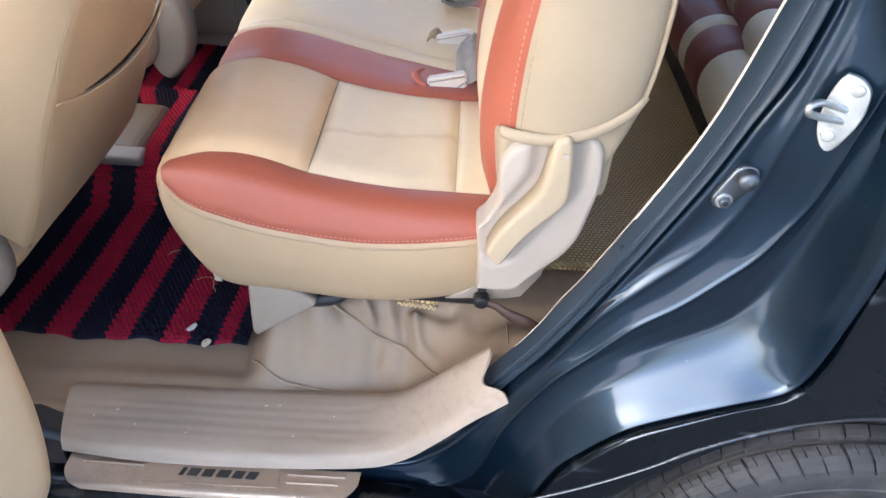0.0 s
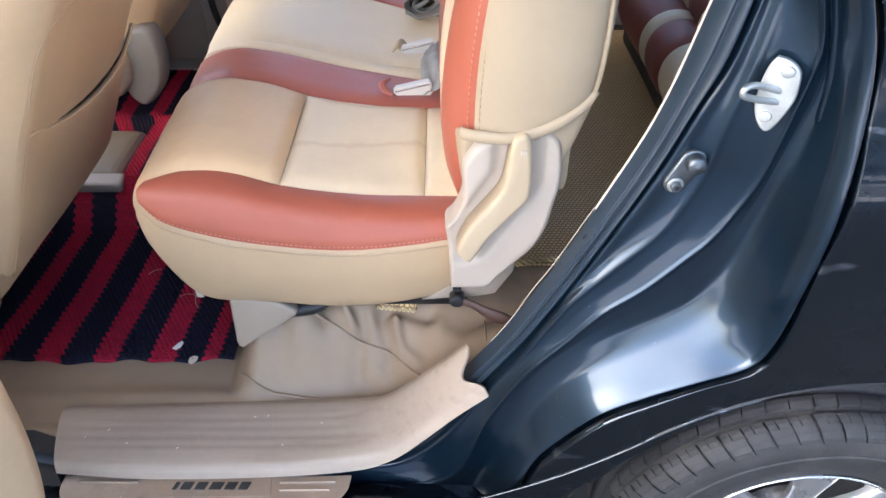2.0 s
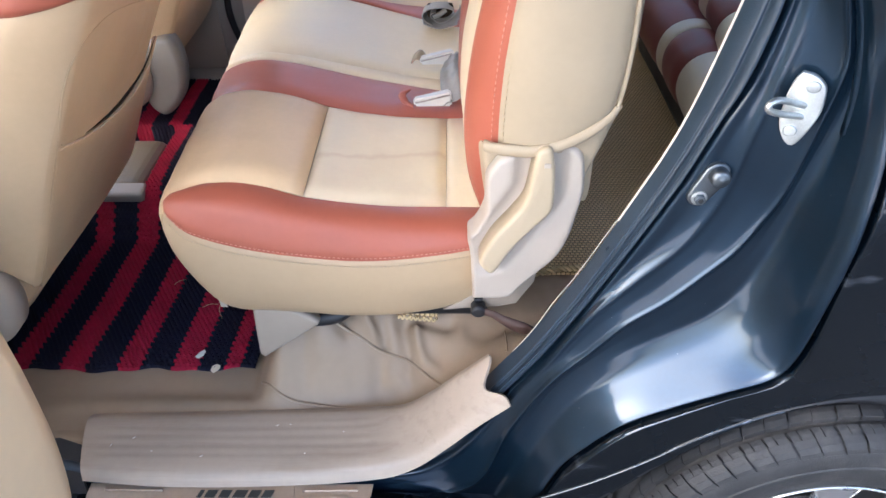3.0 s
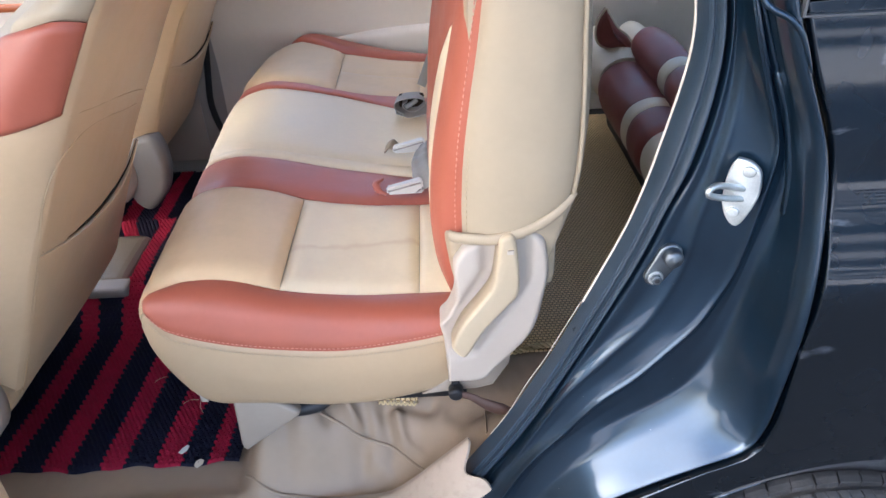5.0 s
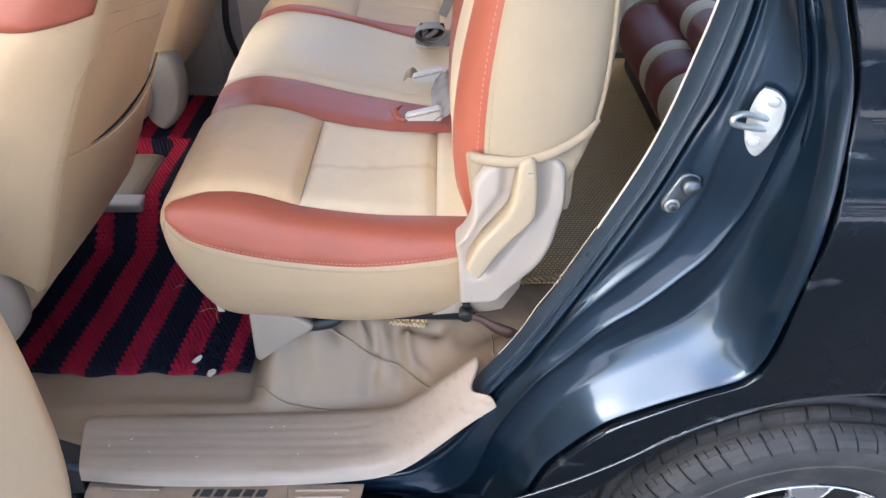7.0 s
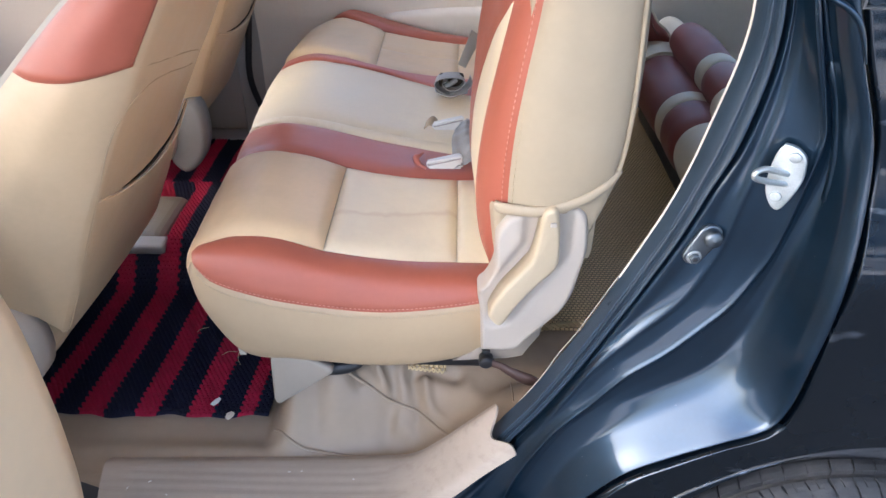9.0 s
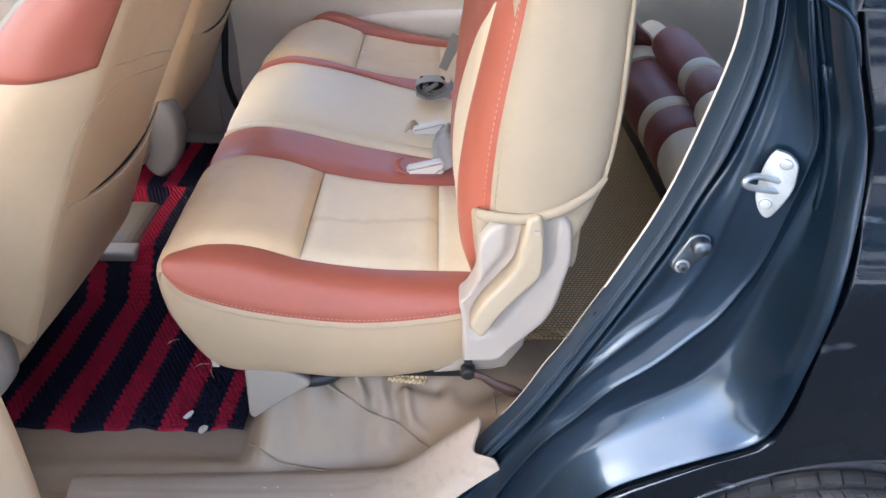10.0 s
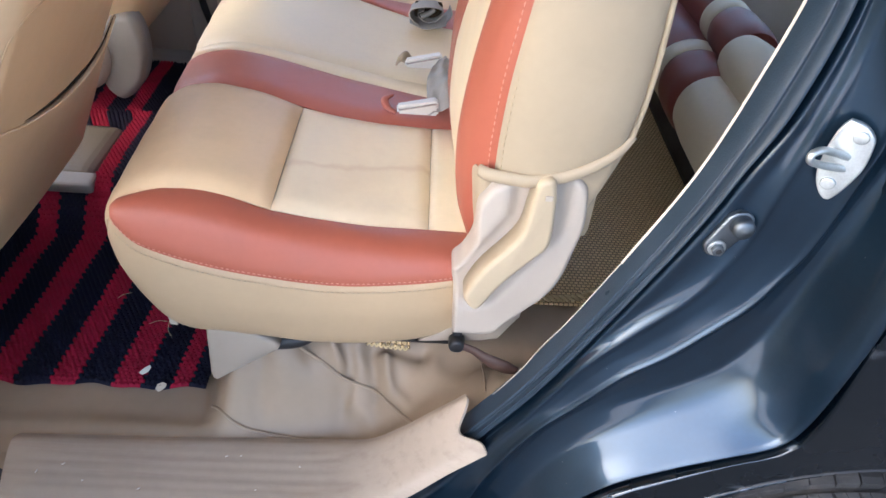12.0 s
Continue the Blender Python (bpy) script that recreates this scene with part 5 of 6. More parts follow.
# recliner cover with its lever
COVER = [(0.068, 0.747), (0.064, 0.825), (0.059, 0.864), (0.072, 0.882), (0.083, 0.912), (0.083, 0.945), (0.083, 0.980), (0.091, 0.998), (0.102, 1.011), (0.129, 1.019), (0.182, 1.028), (0.200, 1.027), (0.212, 1.017), (0.217, 0.999), (0.221, 0.955), (0.215, 0.908), (0.208, 0.868), (0.194, 0.835), (0.168, 0.801), (0.140, 0.770), (0.122, 0.749)]
LEVER_LINE = np.array([(0.157, 1.032), (0.158, 0.958), (0.132, 0.915), (0.088, 0.842)])


def moulded(name, outline, y, height, mat, parent, label="", n=132, rings=26):
    """A moulded cover: an outline in x and z whose face stands height(x, z) proud of y, rolled over at its edge."""
    o = spline(np.vstack([outline, outline[:1]]), n + 1)[:-1]
    c = np.array((0.138, 0.890))
    verts, faces = [(p[0], y, p[1]) for p in o], []
    for k in range(rings):
        inward = 1 - (k / rings) ** 1.35
        for p in o:
            q = c + (p - c) * inward
            edge = np.linalg.norm(p - q)
            roll = min(1.0, edge / 0.010)
            verts.append((q[0], y - height(*q) * (0.72 + 0.28 * math.sqrt(max(0.0, 1 - (1 - roll) ** 2))), q[1]))
    verts.append((c[0], y - height(*c), c[1]))
    for k in range(rings):
        for i in range(n):
            j = (i + 1) % n
            faces.append((k * n + i, k * n + j, (k + 1) * n + j, (k + 1) * n + i))
    for i in range(n):
        faces.append((rings * n + i, rings * n + (i + 1) % n, len(verts) - 1))
    bm = bmesh.new()
    vs = [bm.verts.new(tuple(map(float, v))) for v in verts]
    for f in faces:
        bm.faces.new([vs[i] for i in f])
    return bm_part(name, bm, mat, parent, label, smooth=True)


def cover_height(x, z):
    """The cover's face: a hollow behind the lever, shallow at its lower end, and a lower shelf along the foot."""
    p, near = np.array((x, z)), 9.0
    for a, b in zip(LEVER_LINE[:-1], LEVER_LINE[1:]):
        f = min(1.0, max(0.0, float(np.dot(p - a, b - a) / np.dot(b - a, b - a))))
        near = min(near, float(np.linalg.norm(p - a - f * (b - a))))
    hollow = 1 / (1 + math.exp((near - 0.034) / 0.0028))
    foot = 1 / (1 + math.exp((z - 0.795 - 0.25 * (x - 0.10)) / 0.006))
    return 0.052 - 0.011 * hollow * (1 - 0.7 * foot) - 0.003 * foot


recl = moulded("recliner_cover", COVER, 1.045, cover_height, GREY, bench, "warm grey plastic recliner cover")
lever = plate("recline_handle", [(0.146, 1.029), (0.150, 1.036), (0.165, 1.039), (0.171, 1.019), (0.174, 0.995), (0.176, 0.956), (0.173, 0.935), (0.150, 0.906), (0.122, 0.868), (0.100, 0.828), (0.091, 0.823), (0.078, 0.837), (0.076, 0.850), (0.093, 0.889), (0.118, 0.924), (0.136, 0.954), (0.142, 0.992)], 1.004, 0.034, HANDLE, recl, "cream plastic recliner lever", round_off=0.0072, rings=6, smooth_n=100)
block("release_mark", (0.157, 0.9665, 1.012), (0.166, 0.969, 1.019), GREY, lever, bevel=0.0008, seg=1)
plate("lower_bracket", [(0.021, 0.685), (0.050, 0.705), (0.071, 0.730), (0.120, 0.760), (0.172, 0.790), (0.172, 0.765), (0.170, 0.748), (0.159, 0.729), (0.143, 0.700), (0.116, 0.693), (0.070, 0.690)], 1.062, 0.024, GREY_MID, bench, "grey bracket below the recliner cover", round_off=0.004)
# slide lever
block("lever_post", (0.072, 1.026, 0.690), (0.086, 1.036, 0.722), DARK, bench, "black metal post", 0.003)
plate("pivot", [(0.079 + 0.0125 * math.cos(a), 0.703 + 0.0120 * math.sin(a)) for a in np.linspace(0, 2 * math.pi, 25)[:-1]], 1.032, 0.020, DARK, bench, "black lever pivot", round_off=0.005)
tube("slide_lever", [(0.085, 1.018, 0.703), (0.105, 1.012, 0.700), (0.120, 1.006, 0.694), (0.140, 1.000, 0.687), (0.160, 0.996, 0.682), (0.172, 0.994, 0.680)], [0.007, 0.007, 0.0085, 0.0115, 0.012, 0.007], LEVER, bench, "worn brown plastic slide lever", n=40, sides=12, flat=0.55)
# front leg cover and the dark rail beneath
plate("leg_cover", [(-0.306, 0.700), (-0.309, 0.64), (-0.3125, 0.572), (-0.311, 0.562), (-0.302, 0.557), (-0.25, 0.598), (-0.199, 0.637), (-0.196, 0.643), (-0.202, 0.652), (-0.24, 0.676), (-0.262, 0.700)], 1.068, 0.020, GREY_MID, bench, "grey beige plastic leg cover", round_off=0.006)
block("seat_rail", (-0.30, 1.10, 0.615), (0.10, 1.13, 0.655), DARK, bench, "black seat rail", 0.006)
tube("rail_end", [(-0.268, 1.088, 0.640), (-0.239, 1.086, 0.626), (-0.205, 1.085, 0.622), (-0.170, 1.087, 0.625), (-0.145, 1.09, 0.636)], [0.009, 0.015, 0.016, 0.014, 0.008], DARK, bench, n=24)

# ---- seat belt buckles and the rolled belt ----
def buckle(origin, turn, rise):
    b = thing("seat_belt_buckle", "off-white seat belt buckle lying on the cushion", "buckle", group="buckles on the bench")
    m = Matrix.Translation(origin) @ pose(0, 0, 0, 0, rise, turn)
    bm = bmesh.new()
    bmesh.ops.create_cube(bm, size=1)
    for v in bm.verts:
        v.co = Vector((v.co.x * 0.074, v.co.y * 0.024 * (0.75 if v.co.x < 0 else 1), v.co.z * 0.030 * (0.5 if v.co.x < 0 else 1)))
    bmesh.ops.bevel(bm, geom=bm.edges[:], offset=0.004, segments=3, affect="EDGES")
    bm.transform(m)
    bm_part("housing", bm, BUCKLE, b, smooth=False)
    block("slot_line", (-0.034, -0.0128, 0.0055), (0.034, 0.0128, 0.0070), GREY_DARK, b, bevel=0, m=m @ pose(0, 0, 0, 0, -7, 0))
    return b


buckle((-0.002, 1.428, 0.878), 8, -3)
buckle((0.004, 1.612, 0.882), 6, -5)
tube("buckle_pocket", [(-0.040, 1.432, 0.862), (-0.056, 1.440, 0.868), (-0.062, 1.458, 0.874), (-0.048, 1.472, 0.878)], [0.004, 0.0075, 0.0075, 0.003], RED_LIFTED, bench, "puckered red buckle pocket", n=24, sides=10, flat=0.7, twist=(0, 0, 1))
panel("pocket_pleat", [[(-0.052, 1.600, 0.876), (-0.046, 1.627, 0.884), (-0.040, 1.650, 0.880)], [(-0.040, 1.604, 0.884), (-0.034, 1.627, 0.892), (-0.030, 1.648, 0.886)], [(-0.024, 1.606, 0.874), (-0.020, 1.627, 0.876), (-0.018, 1.646, 0.872)]], CREAM_DIMMED, bench, 12, 10, 0.001, (0.1, 0.1), 0.003, (0, 1.65, 0.8), "cream pleat beside the buckle")
belt = thing("seat_belt", "grey seat belt webbing hanging over the cushion's rear edge", "seat belt")
left = spline([(0.018, 1.419, 0.868), (0.013, 1.463, 0.895), (0.014, 1.501, 0.905), (0.028, 1.56, 0.905), (0.046, 1.615, 0.895)], 40)
right = spline([(0.055, 1.424, 0.885), (0.057, 1.440, 0.910), (0.058, 1.475, 0.916), (0.057, 1.510, 0.915), (0.058, 1.581, 0.905)], 40)
sleeve = []
for k in range(17):
    row = left + (right - left) * (k / 16)
    for i in range(40):
        row[i] += np.array((0.0, -0.5, 0.85)) * (0.0030 * math.sin(k * 0.5 + 0.16 * i) * math.sin(math.pi * k / 16) + 0.0020 * math.sin(k * 0.4 - 0.75 * i))
    sleeve.append(row)
slab("webbing", np.stack(sleeve), WEB, belt, 0.002, (0.1, 1.7, 0.8), "crumpled grey webbing between the buckles")
roll = thing("rolled_seat_belt", "rolled grey lap belt lying on the middle seat", "seat belt")
turns = []
for k in range(80):
    a = 1.7 * 2 * math.pi * k / 79
    r = 0.35 + 0.65 * k / 79 + 0.05 * math.sin(3 * a)
    turns.append((0.052 * r * math.cos(a + 2.2), 0.027 * r * math.sin(a + 2.2)))
g = np.stack([np.array([(0.005 + u * f, y + 0.12 * u, 0.922 + w * f) for u, w in turns]) for y, f in ((1.838, 1.0), (1.86, 0.96), (1.885, 0.9))])
slab("coil", g, WEB, roll, 0.0022, None, "coiled grey webbing")
# Dark block standing in for the shade inside the roll.
block("coil_shade", (-0.028, 1.862, 0.906), (0.036, 1.89, 0.938), SHADE_FILL, roll, "dark filler for the shade inside the roll", 0.008)
panel("belt_end", [[(-0.035, 1.835, 0.905), (0.0, 1.825, 0.897), (0.045, 1.83, 0.905)], [(-0.040, 1.87, 0.915), (0.0, 1.86, 0.903), (0.05, 1.87, 0.915)]], WEB, roll, 16, 6, 0.001, (0.1, 0.1), 0.002, (0, 1.85, 0.8))
panel("belt_tail", [[(0.020, 1.90, 0.955), (0.035, 1.93, 0.985), (0.055, 1.98, 1.02)], [(0.040, 1.90, 0.945), (0.06, 1.93, 0.975), (0.085, 1.98, 1.0)]], WEB, roll, 16, 6, 0.001, (0.1, 0.1), 0.002, (0.1, 2, 0.8))
tube("tongue", [(-0.012, 1.848, 0.915), (0.004, 1.85, 0.922), (0.018, 1.852, 0.932)], 0.006, WEB, roll, "belt tongue inside the roll", n=12)

# ---- front seats ----
def lean_x(z):
    """The rear face of a front seat's backrest at each height."""
    return float(np.interp(z, (0.66, 0.775, 0.975, 1.20, 1.36, 1.55), (-0.700, -0.646, -0.556, -0.432, -0.335, -0.25)))


def front_seat():
    s = thing("front_seat", "tan front seat with brick red side and a rear map pocket", "car seat", group="front seats")
    inside = (-0.62, 1.32, 1.1)
    zs = (0.70, 0.80, 0.95, 1.10, 1.22, 1.34, 1.42, 1.48)
    rear = [[(lean_x(z) + bx + 0.02 * max(0, z - 1.25) * (1 if 4 < k < 8 else 0), y, z) for z in zs] for k, (y, bx) in enumerate(((1.0785, -0.008), (1.0800, -0.005), (1.0835, -0.002), (1.090, 0.000), (1.115, 0.004), (1.16, 0.008), (1.32, 0.012), (1.47, 0.006), (1.545, -0.010)))]
    panel("rear_panel", rear, TAN_SHADED, s, 40, 50, 0.001, (0.02, 0.03), 0.012, inside, "tan back of the seat")
    # side: tan skirt below a curved seam, red bolster, cream shoulder
    def depth(z):
        return float(np.interp(z, (0.7, 1.0, 1.15, 1.195, 1.225, 1.263, 1.30, 1.36, 1.42, 1.5), (0.34, 0.27, 0.195, 0.172, 0.157, 0.137, 0.115, 0.065, 0.03, 0.01)))

    def seam_z(f):
        return 1.202 - 0.045 * f + 0.035 * f * f

    def side_pt(f, z, bulge=0.0):
        """f runs from the rear edge forward."""
        return (lean_x(z) - 0.0075 - max(0.005, depth(z) - 0.004) * f, 1.085 - (0.050 - 0.10 * max(0.0, min(0.25, z - 1.1))) * math.sin(math.pi * min(1, f * 0.9 + 0.05)) - bulge, z)

    fr = (0, 0.2, 0.45, 0.75, 1.0)
    skirt = [[side_pt(f, z) for z in np.linspace(0.765 - 0.06 * (f < 0.05), seam_z(f), 7)] for f in fr]
    panel("side_skirt", skirt, TAN_SHADED, s, 30, 20, 0.002, (0.02, 0.03), 0.012, inside, "tan side of the seat")
    red = [[side_pt(f, z, 0.004) for z in np.linspace(seam_z(f), 1.322 + 0.012 * math.sin(math.pi * f) - 0.012 * f * f, 6)] for f in fr]
    panel("side_bolster", red, RED, s, 26, 22, 0.008, (0.08, 0.08), 0.012, inside, "brick red side bolster")
    top = [[side_pt(f, z, -0.012 * k / 4 * 2) for k, z in enumerate(np.linspace(1.322 + 0.012 * math.sin(math.pi * f) - 0.012 * f * f, 1.47, 5))] for f in fr]
    panel("shoulder", top, CREAM_DIMMED, s, 20, 20, 0.007, (0.08, 0.08), 0.012, inside, "cream shoulder of the seat")
    panel("inner_side", [[(lean_x(z) - 0.012 - depth(z) * 0.95 * f, 1.545 + 0.03 * math.sin(math.pi * f), z) for z in np.linspace(0.70, 1.48, 8)] for f in (0, 0.3, 0.7, 1.0)], TAN_SHADED, s, 20, 12, 0.004, (0.05, 0.1), 0.012, inside)
    panel("front_face", [[(lean_x(z) - depth(z), y, z) for z in np.linspace(0.70, 1.48, 9)] for y in (1.09, 1.3, 1.54)], CREAM_DIMMED, s, 14, 14, 0.02, (0.05, 0.1), 0.012, inside)
    # map pocket: a second layer, open at the top
    pocket = []
    for k, (y, sag) in enumerate(((1.092, 0.004), (1.179, 0.030), (1.28, 0.049), (1.385, 0.058), (1.48, 0.050), (1.548, 0.014))):
        pocket.append([(lean_x(z) + (0.002 + 0.020 * math.sin(math.pi * k / 5) * (0.4 + 0.6 * h)), y, z) for z, h in zip(np.linspace(0.69, 0.972 - sag, 6), np.linspace(0, 1, 6))])
    p = panel("map_pocket", pocket, TAN_SHADED, s, 24, 26, 0.002, (0.05, 0.05), 0.005, inside, "tan map pocket")
    tube("pocket_hem", [(lean_x(0.972 - sag) + 0.002 + 0.020 * math.sin(math.pi * k / 5) + 0.001, y, 0.972 - sag) for k, (y, sag) in enumerate(((1.092, 0.004), (1.179, 0.030), (1.28, 0.049), (1.385, 0.058), (1.48, 0.050), (1.548, 0.014)))], 0.0025, TAN_SHADED, p, n=40, sides=8)
    # Near-black tube standing in for the shade in the pocket's mouth.
    tube("pocket_shade", [(lean_x(0.977 - sag) + 0.003 + 0.010 * math.sin(math.pi * k / 5), y, 0.977 - sag) for k, (y, sag) in enumerate(((1.096, 0.004), (1.179, 0.030), (1.28, 0.049), (1.385, 0.058), (1.48, 0.050), (1.54, 0.014)))], [0.0006, 0.0014, 0.0026, 0.0026, 0.0018, 0.0006], SHADE_FILL, p, n=40, sides=8)
    # decorative welts
    def on_back(points, up=0.002):
        bulge = lambda y: float(np.interp(y, (1.0785, 1.09, 1.115, 1.16, 1.32, 1.47, 1.545), (-0.008, 0.0, 0.004, 0.008, 0.012, 0.006, -0.010)))
        return [(lean_x(z) + bulge(y) + up, y, z) for y, z in points]

    tube("welt", on_back([(1.086, 1.197), (1.12, 1.190), (1.153, 1.182), (1.21, 1.169), (1.26, 1.157), (1.34, 1.136), (1.43, 1.108), (1.52, 1.075)]), 0.0013, TAN_DARK, s, n=50, sides=8)
    tube("welt", on_back([(1.086, 0.80), (1.087, 0.954), (1.084, 1.010), (1.079, 1.065), (1.082, 1.112), (1.100, 1.139), (1.150, 1.150), (1.23, 1.136), (1.32, 1.112), (1.42, 1.085)]), 0.0010, TAN_DARK, s, n=60, sides=8)
    # lower skirt corner, hinge cover, cushion
    plate("hinge_cover", [(-0.778 + 0.074 * math.cos(a), 0.700 + 0.100 * math.sin(a)) for a in np.linspace(0, 2 * math.pi, 33)[:-1]], 1.075, 0.060, GREY, s, "warm grey plastic hinge cover", round_off=0.030, rings=6)
    block("cushion", (-1.28, 1.07, 0.62), (-0.72, 1.55, 0.80), TAN_SHADED, s, "tan seat cushion", 0.05, seg=4)
    block("seat_foot", (-1.20, 1.14, 0.44), (-0.93, 1.18, 0.64), DARK, s, bevel=0.01)
    block("seat_foot", (-1.20, 1.44, 0.44), (-0.93, 1.48, 0.64), DARK, s, bevel=0.01)
    return s


near_front = front_seat()

# ---- console between the front seats ----
console = thing("floor_console", "low beige centre console with a grey plastic end", "console")
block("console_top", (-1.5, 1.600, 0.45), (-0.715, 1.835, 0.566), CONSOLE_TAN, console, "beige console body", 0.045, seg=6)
block("end_cap", (-0.86, 1.565, 0.535), (-0.705, 1.620, 0.562), GREY_DULL, console, "grey plastic end cap", 0.013, seg=4)

# ---- rug of striped loops over the footwell ----
def rug(name, x0, x1, y0, y1, label, ripple=0.0, group=""):
    edges = [-0.995, -0.943, -0.892, -0.841, -0.800, -0.742, -0.690, -0.625, -0.576, -0.516, -0.462, -0.411, -0.378, -0.33]
    px, py = 0.0105, 0.0075
    nx, ny = int((x1 - x0) / px), int((y1 - y0) / py)
    sub_x, sub_y = 6, 4
    rng = random.Random(3)
    hump = lambda x, y: 0.105 * max(0.0, min(1.0, (y - 1.50) / 0.10)) * max(0.0, min(1.0, (1.98 - y) / 0.10)) if x > -0.725 or not 1.585 < y < 1.87 else 0.0
    jit = [[rng.uniform(-1, 1) for _ in range(nx + 2)] for _ in range(ny + 2)]
    verts, faces, mats = [], [], []
    W, Hh = nx * sub_x + 1, ny * sub_y + 1
    for i in range(Hh):
        for j in range(W):
            row, col = min(ny - 1, i // sub_y), min(nx - 1, j // sub_x)
            fx, fy = j / sub_x + 0.5 * (row % 2), i / sub_y
            loop = (0.40 + 0.60 * abs(math.sin(math.pi * fx)) ** 0.45) * abs(math.sin(math.pi * fy)) ** 0.9
            x = x0 + px * j / sub_x
            y = y0 + py * i / sub_y
            edge = min(i, Hh - 1 - i) / sub_y
            y_w = y + (0.004 * math.sin(31 * x) + 0.0025 * math.sin(77 * x)) * (edge < 1.5)
            wave = 0.003 * math.sin(9 * x + 4 * y) + 0.002 * math.sin(23 * y)
            z = 0.461 + hump(x, y) + wave + (0.0105 + 0.0016 * jit[row][col]) * loop * min(1, edge + 0.2)
            x_w = x + 0.05 * (y - 1.1) * (1 if y < 1.5 else 0) + 0.05 * 0.4 * (y >= 1.5)
            verts.append((x_w, y_w, z))
    k = 0
    for i in range(Hh - 1):
        for j in range(W - 1):
            col = (j + (sub_x // 2) * ((i // sub_y) % 2)) // sub_x
            x = x0 + px * (col + 0.5 - 0.5 * ((i // sub_y) % 2)) + 0.0008 * jit[min(ny - 1, i // sub_y)][col]
            band = sum(1 for e in edges if e < x)
            faces.append((i * W + j, i * W + j + 1, (i + 1) * W + j + 1, (i + 1) * W + j))
            mats.append(0 if band % 2 == 0 else 1)
    # underside
    base = len(verts)
    for x, y in ((x0, y0), (x1, y0), (x1, y1), (x0, y1)):
        verts.append((x, y + 0.004, 0.4575))
    me = bpy.data.meshes.new(name)
    me.from_pydata(verts, [], faces)
    me.materials.append(RUG_RED)
    me.materials.append(RUG_NAVY)
    me.polygons.foreach_set("material_index", mats)
    me.shade_smooth()
    me.update()
    return tagged(new(name, me), label, "rug", group)


rug("striped_rug", -0.99, -0.345, 1.102, 2.44, "crimson and navy striped loop rug on the beige floor")

# ---- cargo mat, cord edge ----
mat_thing = thing("cargo_mat", "gold brown woven mesh mat with a corded edge", "mat")
slab("woven_sheet", np.array([[(x, y, 0.606 + 0.004 * math.sin(9 * y + 3 * x) + 0.006 * math.exp(-(((y - 1.2) / 0.03) ** 2))) for x in np.linspace(-0.10, 0.70, 30)] for y in np.linspace(1.225, 2.40, 40)]), MESH, mat_thing, 0.004, (0.3, 1.7, 0.1))
cord = spline([(-0.10, 1.215, 0.612), (0.10, 1.212, 0.614), (0.199, 1.212, 0.618), (0.243, 1.222, 0.620), (0.308, 1.230, 0.620), (0.345, 1.25, 0.618), (0.37, 1.235, 0.615), (0.50, 1.235, 0.612), (0.65, 1.235, 0.612)], 420)
for turn in (0.0, math.pi):
    strand = cord + np.array([(0.0, 0.0034 * math.cos(0.50 * i + turn), 0.0034 * math.sin(0.50 * i + turn)) for i in range(420)])
    tube("cord_strand", strand, 0.0036, CORD, mat_thing, "twisted gold cord edge", n=420, sides=7)
slab("mesh_corner", np.array([[(x, 1.135 - 0.018 * k + 0.004 * math.sin(x * 520) * (k == 2), 0.641 - 0.013 * k - 0.12 * (x + 0.06)) for x in np.linspace(-0.062, 0.008, 50)] for k in (0, 1, 2)]), MESH, mat_thing, 0.003, (0, 1.3, 0.5), "scalloped mesh corner under the seat")
tube("scallop_edge", [(-0.062 + 0.004 * k, 1.096 + 0.002 * (k % 2), 0.609 + 0.0045 * (k % 2) - 0.12 * (-0.002 + 0.004 * k)) for k in range(18)], 0.0022, CORD, mat_thing, n=120, sides=8)

# ---- third-row seat ----
third = thing("third_row_seat", "folded third-row seat in cream and brick red leatherette", "car seat")


def third_band(name, y0, y1, mat, profile, bulge=0.012, label=""):
    ys = np.linspace(y0, y1, 4)
    rails = [[(x, y, z) for x, z in profile] for y in ys]
    c = np.mean(np.array(profile), 0)
    return panel(name, rails, mat, third, 34, 12, bulge, (0.03, 0.3), 0.012, (c[0] + 0.03, (y0 + y1) / 2, c[1]), label)


SEAT3 = [(0.60, 0.74), (0.555, 0.765), (0.530, 0.80), (0.528, 0.845), (0.548, 0.88), (0.59, 0.898), (0.635, 0.89), (0.665, 0.855)]
BACK3 = [(0.672 + (x - 0.70) * 0.68, 0.925 + (z - 0.925) * 0.68) for x, z in ((0.655, 0.855), (0.632, 0.90), (0.635, 0.95), (0.665, 0.985), (0.71, 0.995), (0.755, 0.975), (0.78, 0.93), (0.785, 0.87))]
third_band("cushion_end", 1.22, 1.605, CREAM_REAR, SEAT3, 0.006)
third_band("cushion_red", 1.605, 1.735, RED_SHADED, SEAT3, 0.006)
third_band("cushion_stripe", 1.735, 1.79, CREAM_REAR, SEAT3, 0.004)
third_band("cushion_red", 1.79, 2.06, RED_SHADED, SEAT3, 0.007)
third_band("cushion_end", 2.06, 2.38, CREAM_REAR, [(x, z + 0.01) for x, z in SEAT3], 0.007)
third_band("back_end", 1.24, 1.655, CREAM_REAR, [(x - 0.020, z - 0.005) for x, z in BACK3], 0.010)
third_band("back_red", 1.655, 1.80, RED_SHADED, BACK3, 0.006)
third_band("back_stripe", 1.80, 1.86, CREAM_REAR, BACK3, 0.004)
third_band("back_red", 1.86, 2.12, RED_SHADED, BACK3, 0.006)
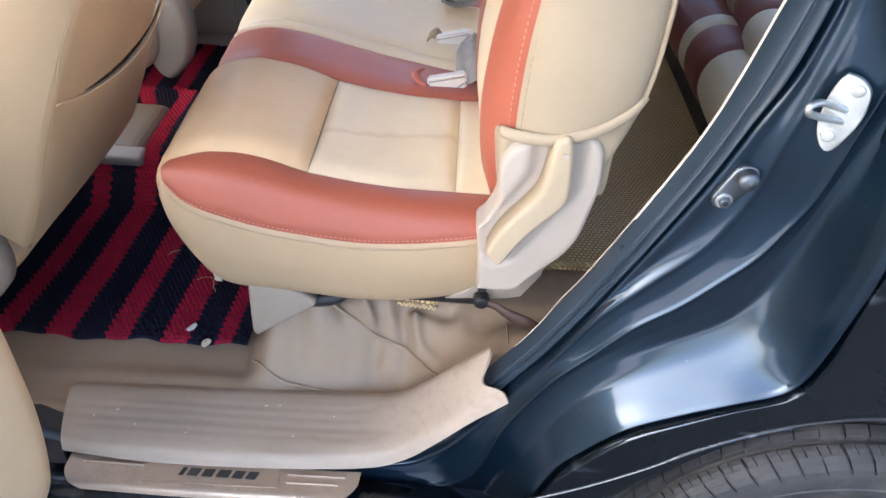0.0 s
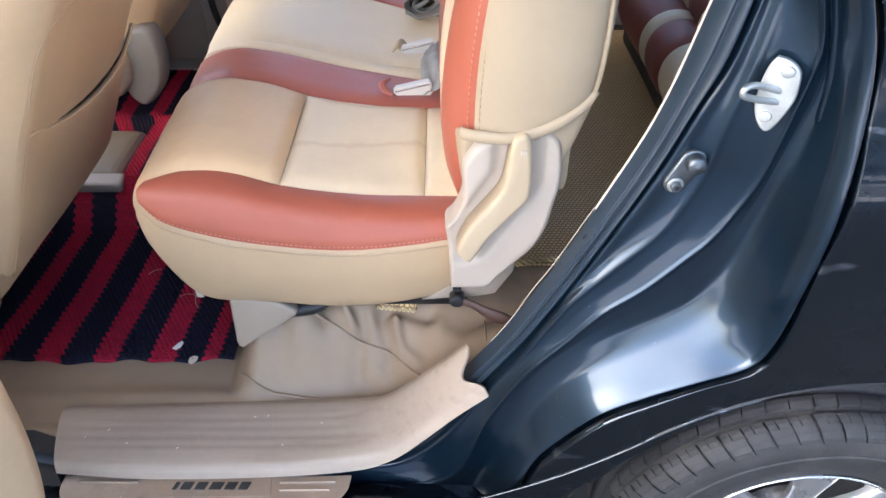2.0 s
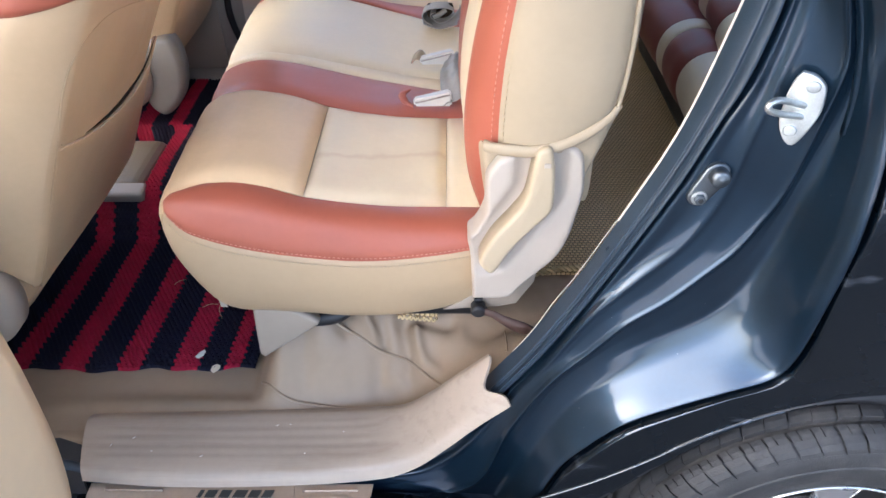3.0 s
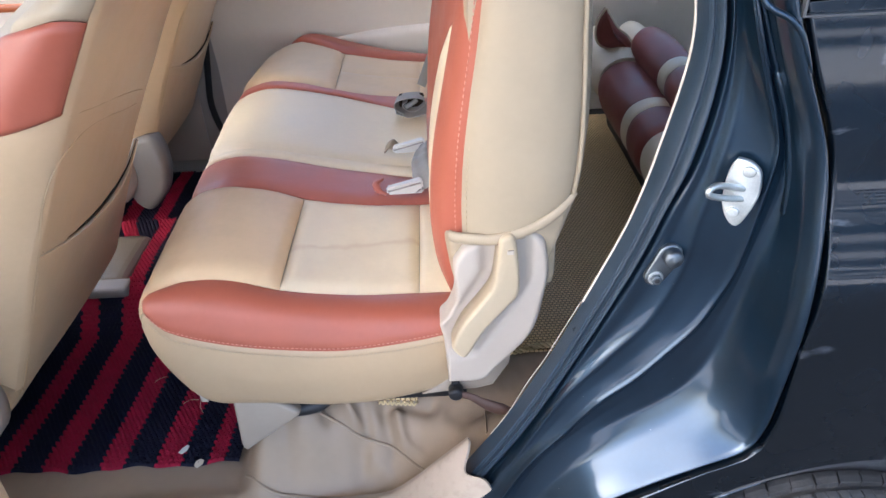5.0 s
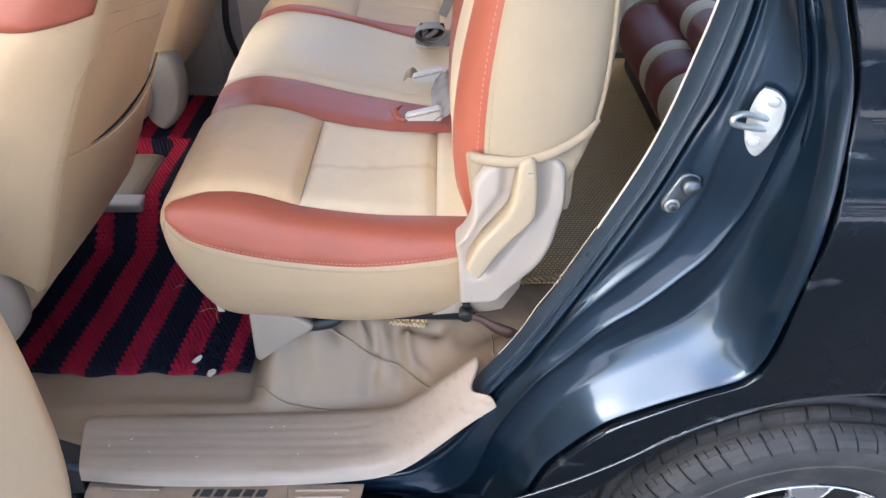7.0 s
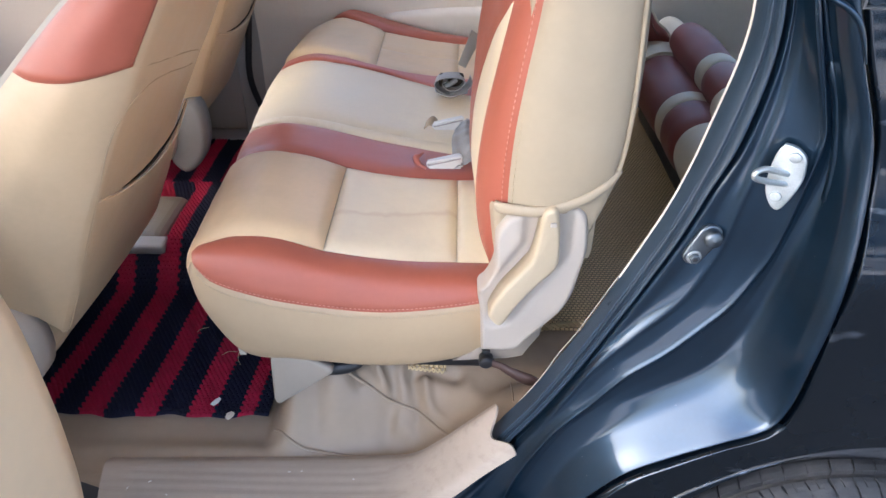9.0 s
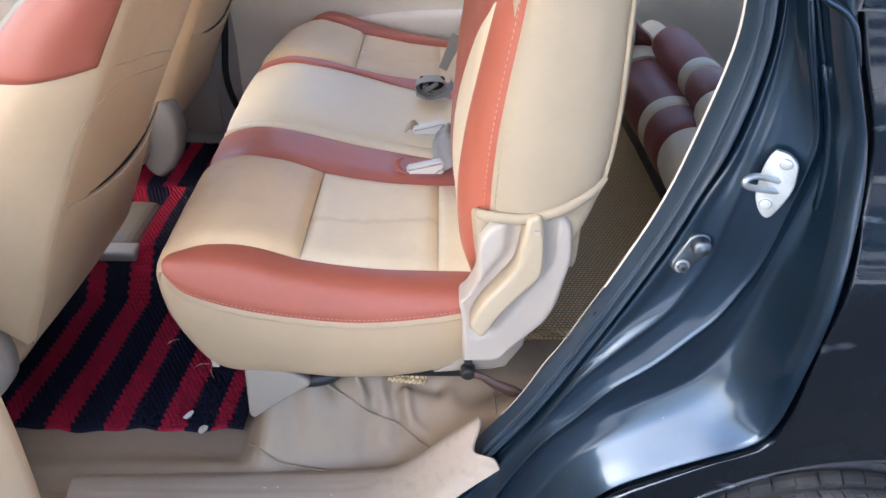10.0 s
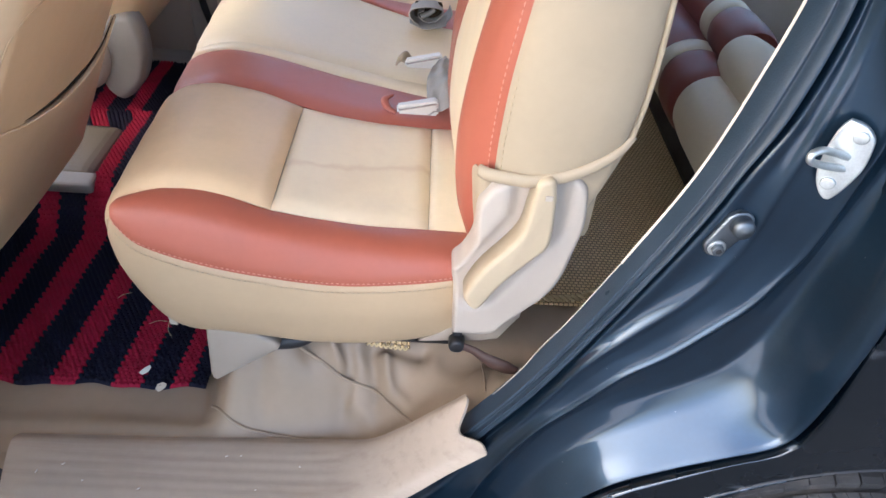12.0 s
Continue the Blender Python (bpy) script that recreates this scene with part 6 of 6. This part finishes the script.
third_band("back_end", 2.12, 2.30, CREAM_REAR, [(0.685 + (x - 0.70) * 0.75, 0.90 + (z - 0.925) * 0.8) for x, z in BACK3], 0.006)
FLAP = [(0.552, 1.018), (0.532, 0.985), (0.529, 0.945), (0.545, 0.918), (0.585, 0.905), (0.640, 0.893), (0.622, 0.935), (0.590, 0.962), (0.566, 0.995)]
flap = plate("red_flap", FLAP, 2.17, 0.035, RED_SHADED, third, "brick red flap with cream piping", round_off=0.014, smooth_n=50, dome=0.01)
tube("piping", [(x, 2.150, z) for x, z in FLAP + FLAP[:1]], 0.005, CREAM_REAR, flap, n=60, sides=8)
# Unseen black block that fills the shade under the cushion.
block("under_seat_fill", (0.62, 1.2, 0.60), (0.80, 2.32, 0.84), DARK, third, "black filler for the shade under the seat", 0.02)

# ---- scraps on the rug's edge, crumbs on the sill ----
def scrap(points, label, mat):
    bm = bmesh.new()
    vs = [bm.verts.new(p) for p in points]
    f = bm.faces.new(vs)
    r = bmesh.ops.extrude_face_region(bm, geom=[f])
    for v in r["geom"]:
        if isinstance(v, bmesh.types.BMVert):
            v.co.z += 0.0012
    bmesh.ops.bevel(bm, geom=[e for e in bm.edges], offset=0.0004, segments=1, affect="EDGES")
    ob = bm_part("paper_scrap", bm, mat, None)
    return tagged(ob, label, "paper", group="scraps on the rug")


scrap([(-0.4712, 1.1215, 0.4771), (-0.4637, 1.1178, 0.4765), (-0.455, 1.124, 0.4778), (-0.4513, 1.1327, 0.4809), (-0.455, 1.1364, 0.4821), (-0.4637, 1.1315, 0.4796)], "torn off-white paper scrap on the rug's edge", BUCKLE)
scrap([(-0.4347, 1.0934, 0.4687), (-0.4272, 1.0885, 0.4675), (-0.4186, 1.0971, 0.4687), (-0.4173, 1.1046, 0.4712), (-0.4248, 1.1071, 0.4724), (-0.4334, 1.1033, 0.4706)], "torn tan paper scrap at the rug's edge", PAPER)

bm = bmesh.new()
rng = random.Random(8)
for x, y, z in ((-0.529, 0.936, 0.4705), (-0.278, 0.962, 0.4725), (-0.255, 0.964, 0.4725), (-0.157, 0.947, 0.4745), (-0.458, 0.822, 0.4345), (-0.481, 0.826, 0.4345), (-0.40, 0.90, 0.4680), (-0.22, 0.905, 0.4700), (-0.49, 0.91, 0.4680), (-0.565, 0.922, 0.4690), (-0.30, 0.822, 0.4345)):
    bmesh.ops.create_icosphere(bm, subdivisions=1, radius=0.0022, matrix=Matrix.Translation((x, y, z)) @ pose(0, 0, 0, 0, 0, rng.uniform(0, 180)) @ Matrix.Diagonal((rng.uniform(0.7, 1.8), 0.6, 0.45, 1)))
tagged(bm_part("crumbs", bm, BUCKLE, None), "small white crumbs scattered on the sill cover", "crumbs", kind="stuff")

near_front_2 = copy_thing(near_front, pose(-0.060, 0.890, 0))
plate("hinge_cover", [(-0.692, 0.790), (-0.652, 0.797), (-0.630, 0.783), (-0.619, 0.721), (-0.629, 0.655), (-0.655, 0.605), (-0.700, 0.572), (-0.735, 0.60), (-0.745, 0.66), (-0.722, 0.74)], 1.095, 0.055, GREY_DULL, near_front_2, "warm grey plastic hinge cover", round_off=0.018, rings=6, smooth_n=60)
near_front_2["label"] = "tan far front seat with a rear map pocket"


# ---- each thing stands at its own base ----
def settle(root, base):
    root.matrix_basis = root.matrix_basis @ Matrix.Translation(base)
    for c in root.children:
        c.matrix_parent_inverse = Matrix.Translation([-v for v in base])


settle(car, (0, 1.63, 0))
settle(bench, (-0.15, 1.7, 0.60))
settle(near_front, (-0.95, 1.31, 0.45))
settle(near_front_2, (-0.95, 1.31, 0.45))
settle(console, (-1.1, 1.72, 0.45))
settle(third, (0.75, 1.75, 0.60))
settle(mat_thing, (0.3, 1.7, 0.605))
roll.matrix_basis = Matrix.Translation((0.004, -0.010, -0.030))
settle(roll, (0.01, 1.86, 0.89))
settle(belt, (0.04, 1.5, 0.88))
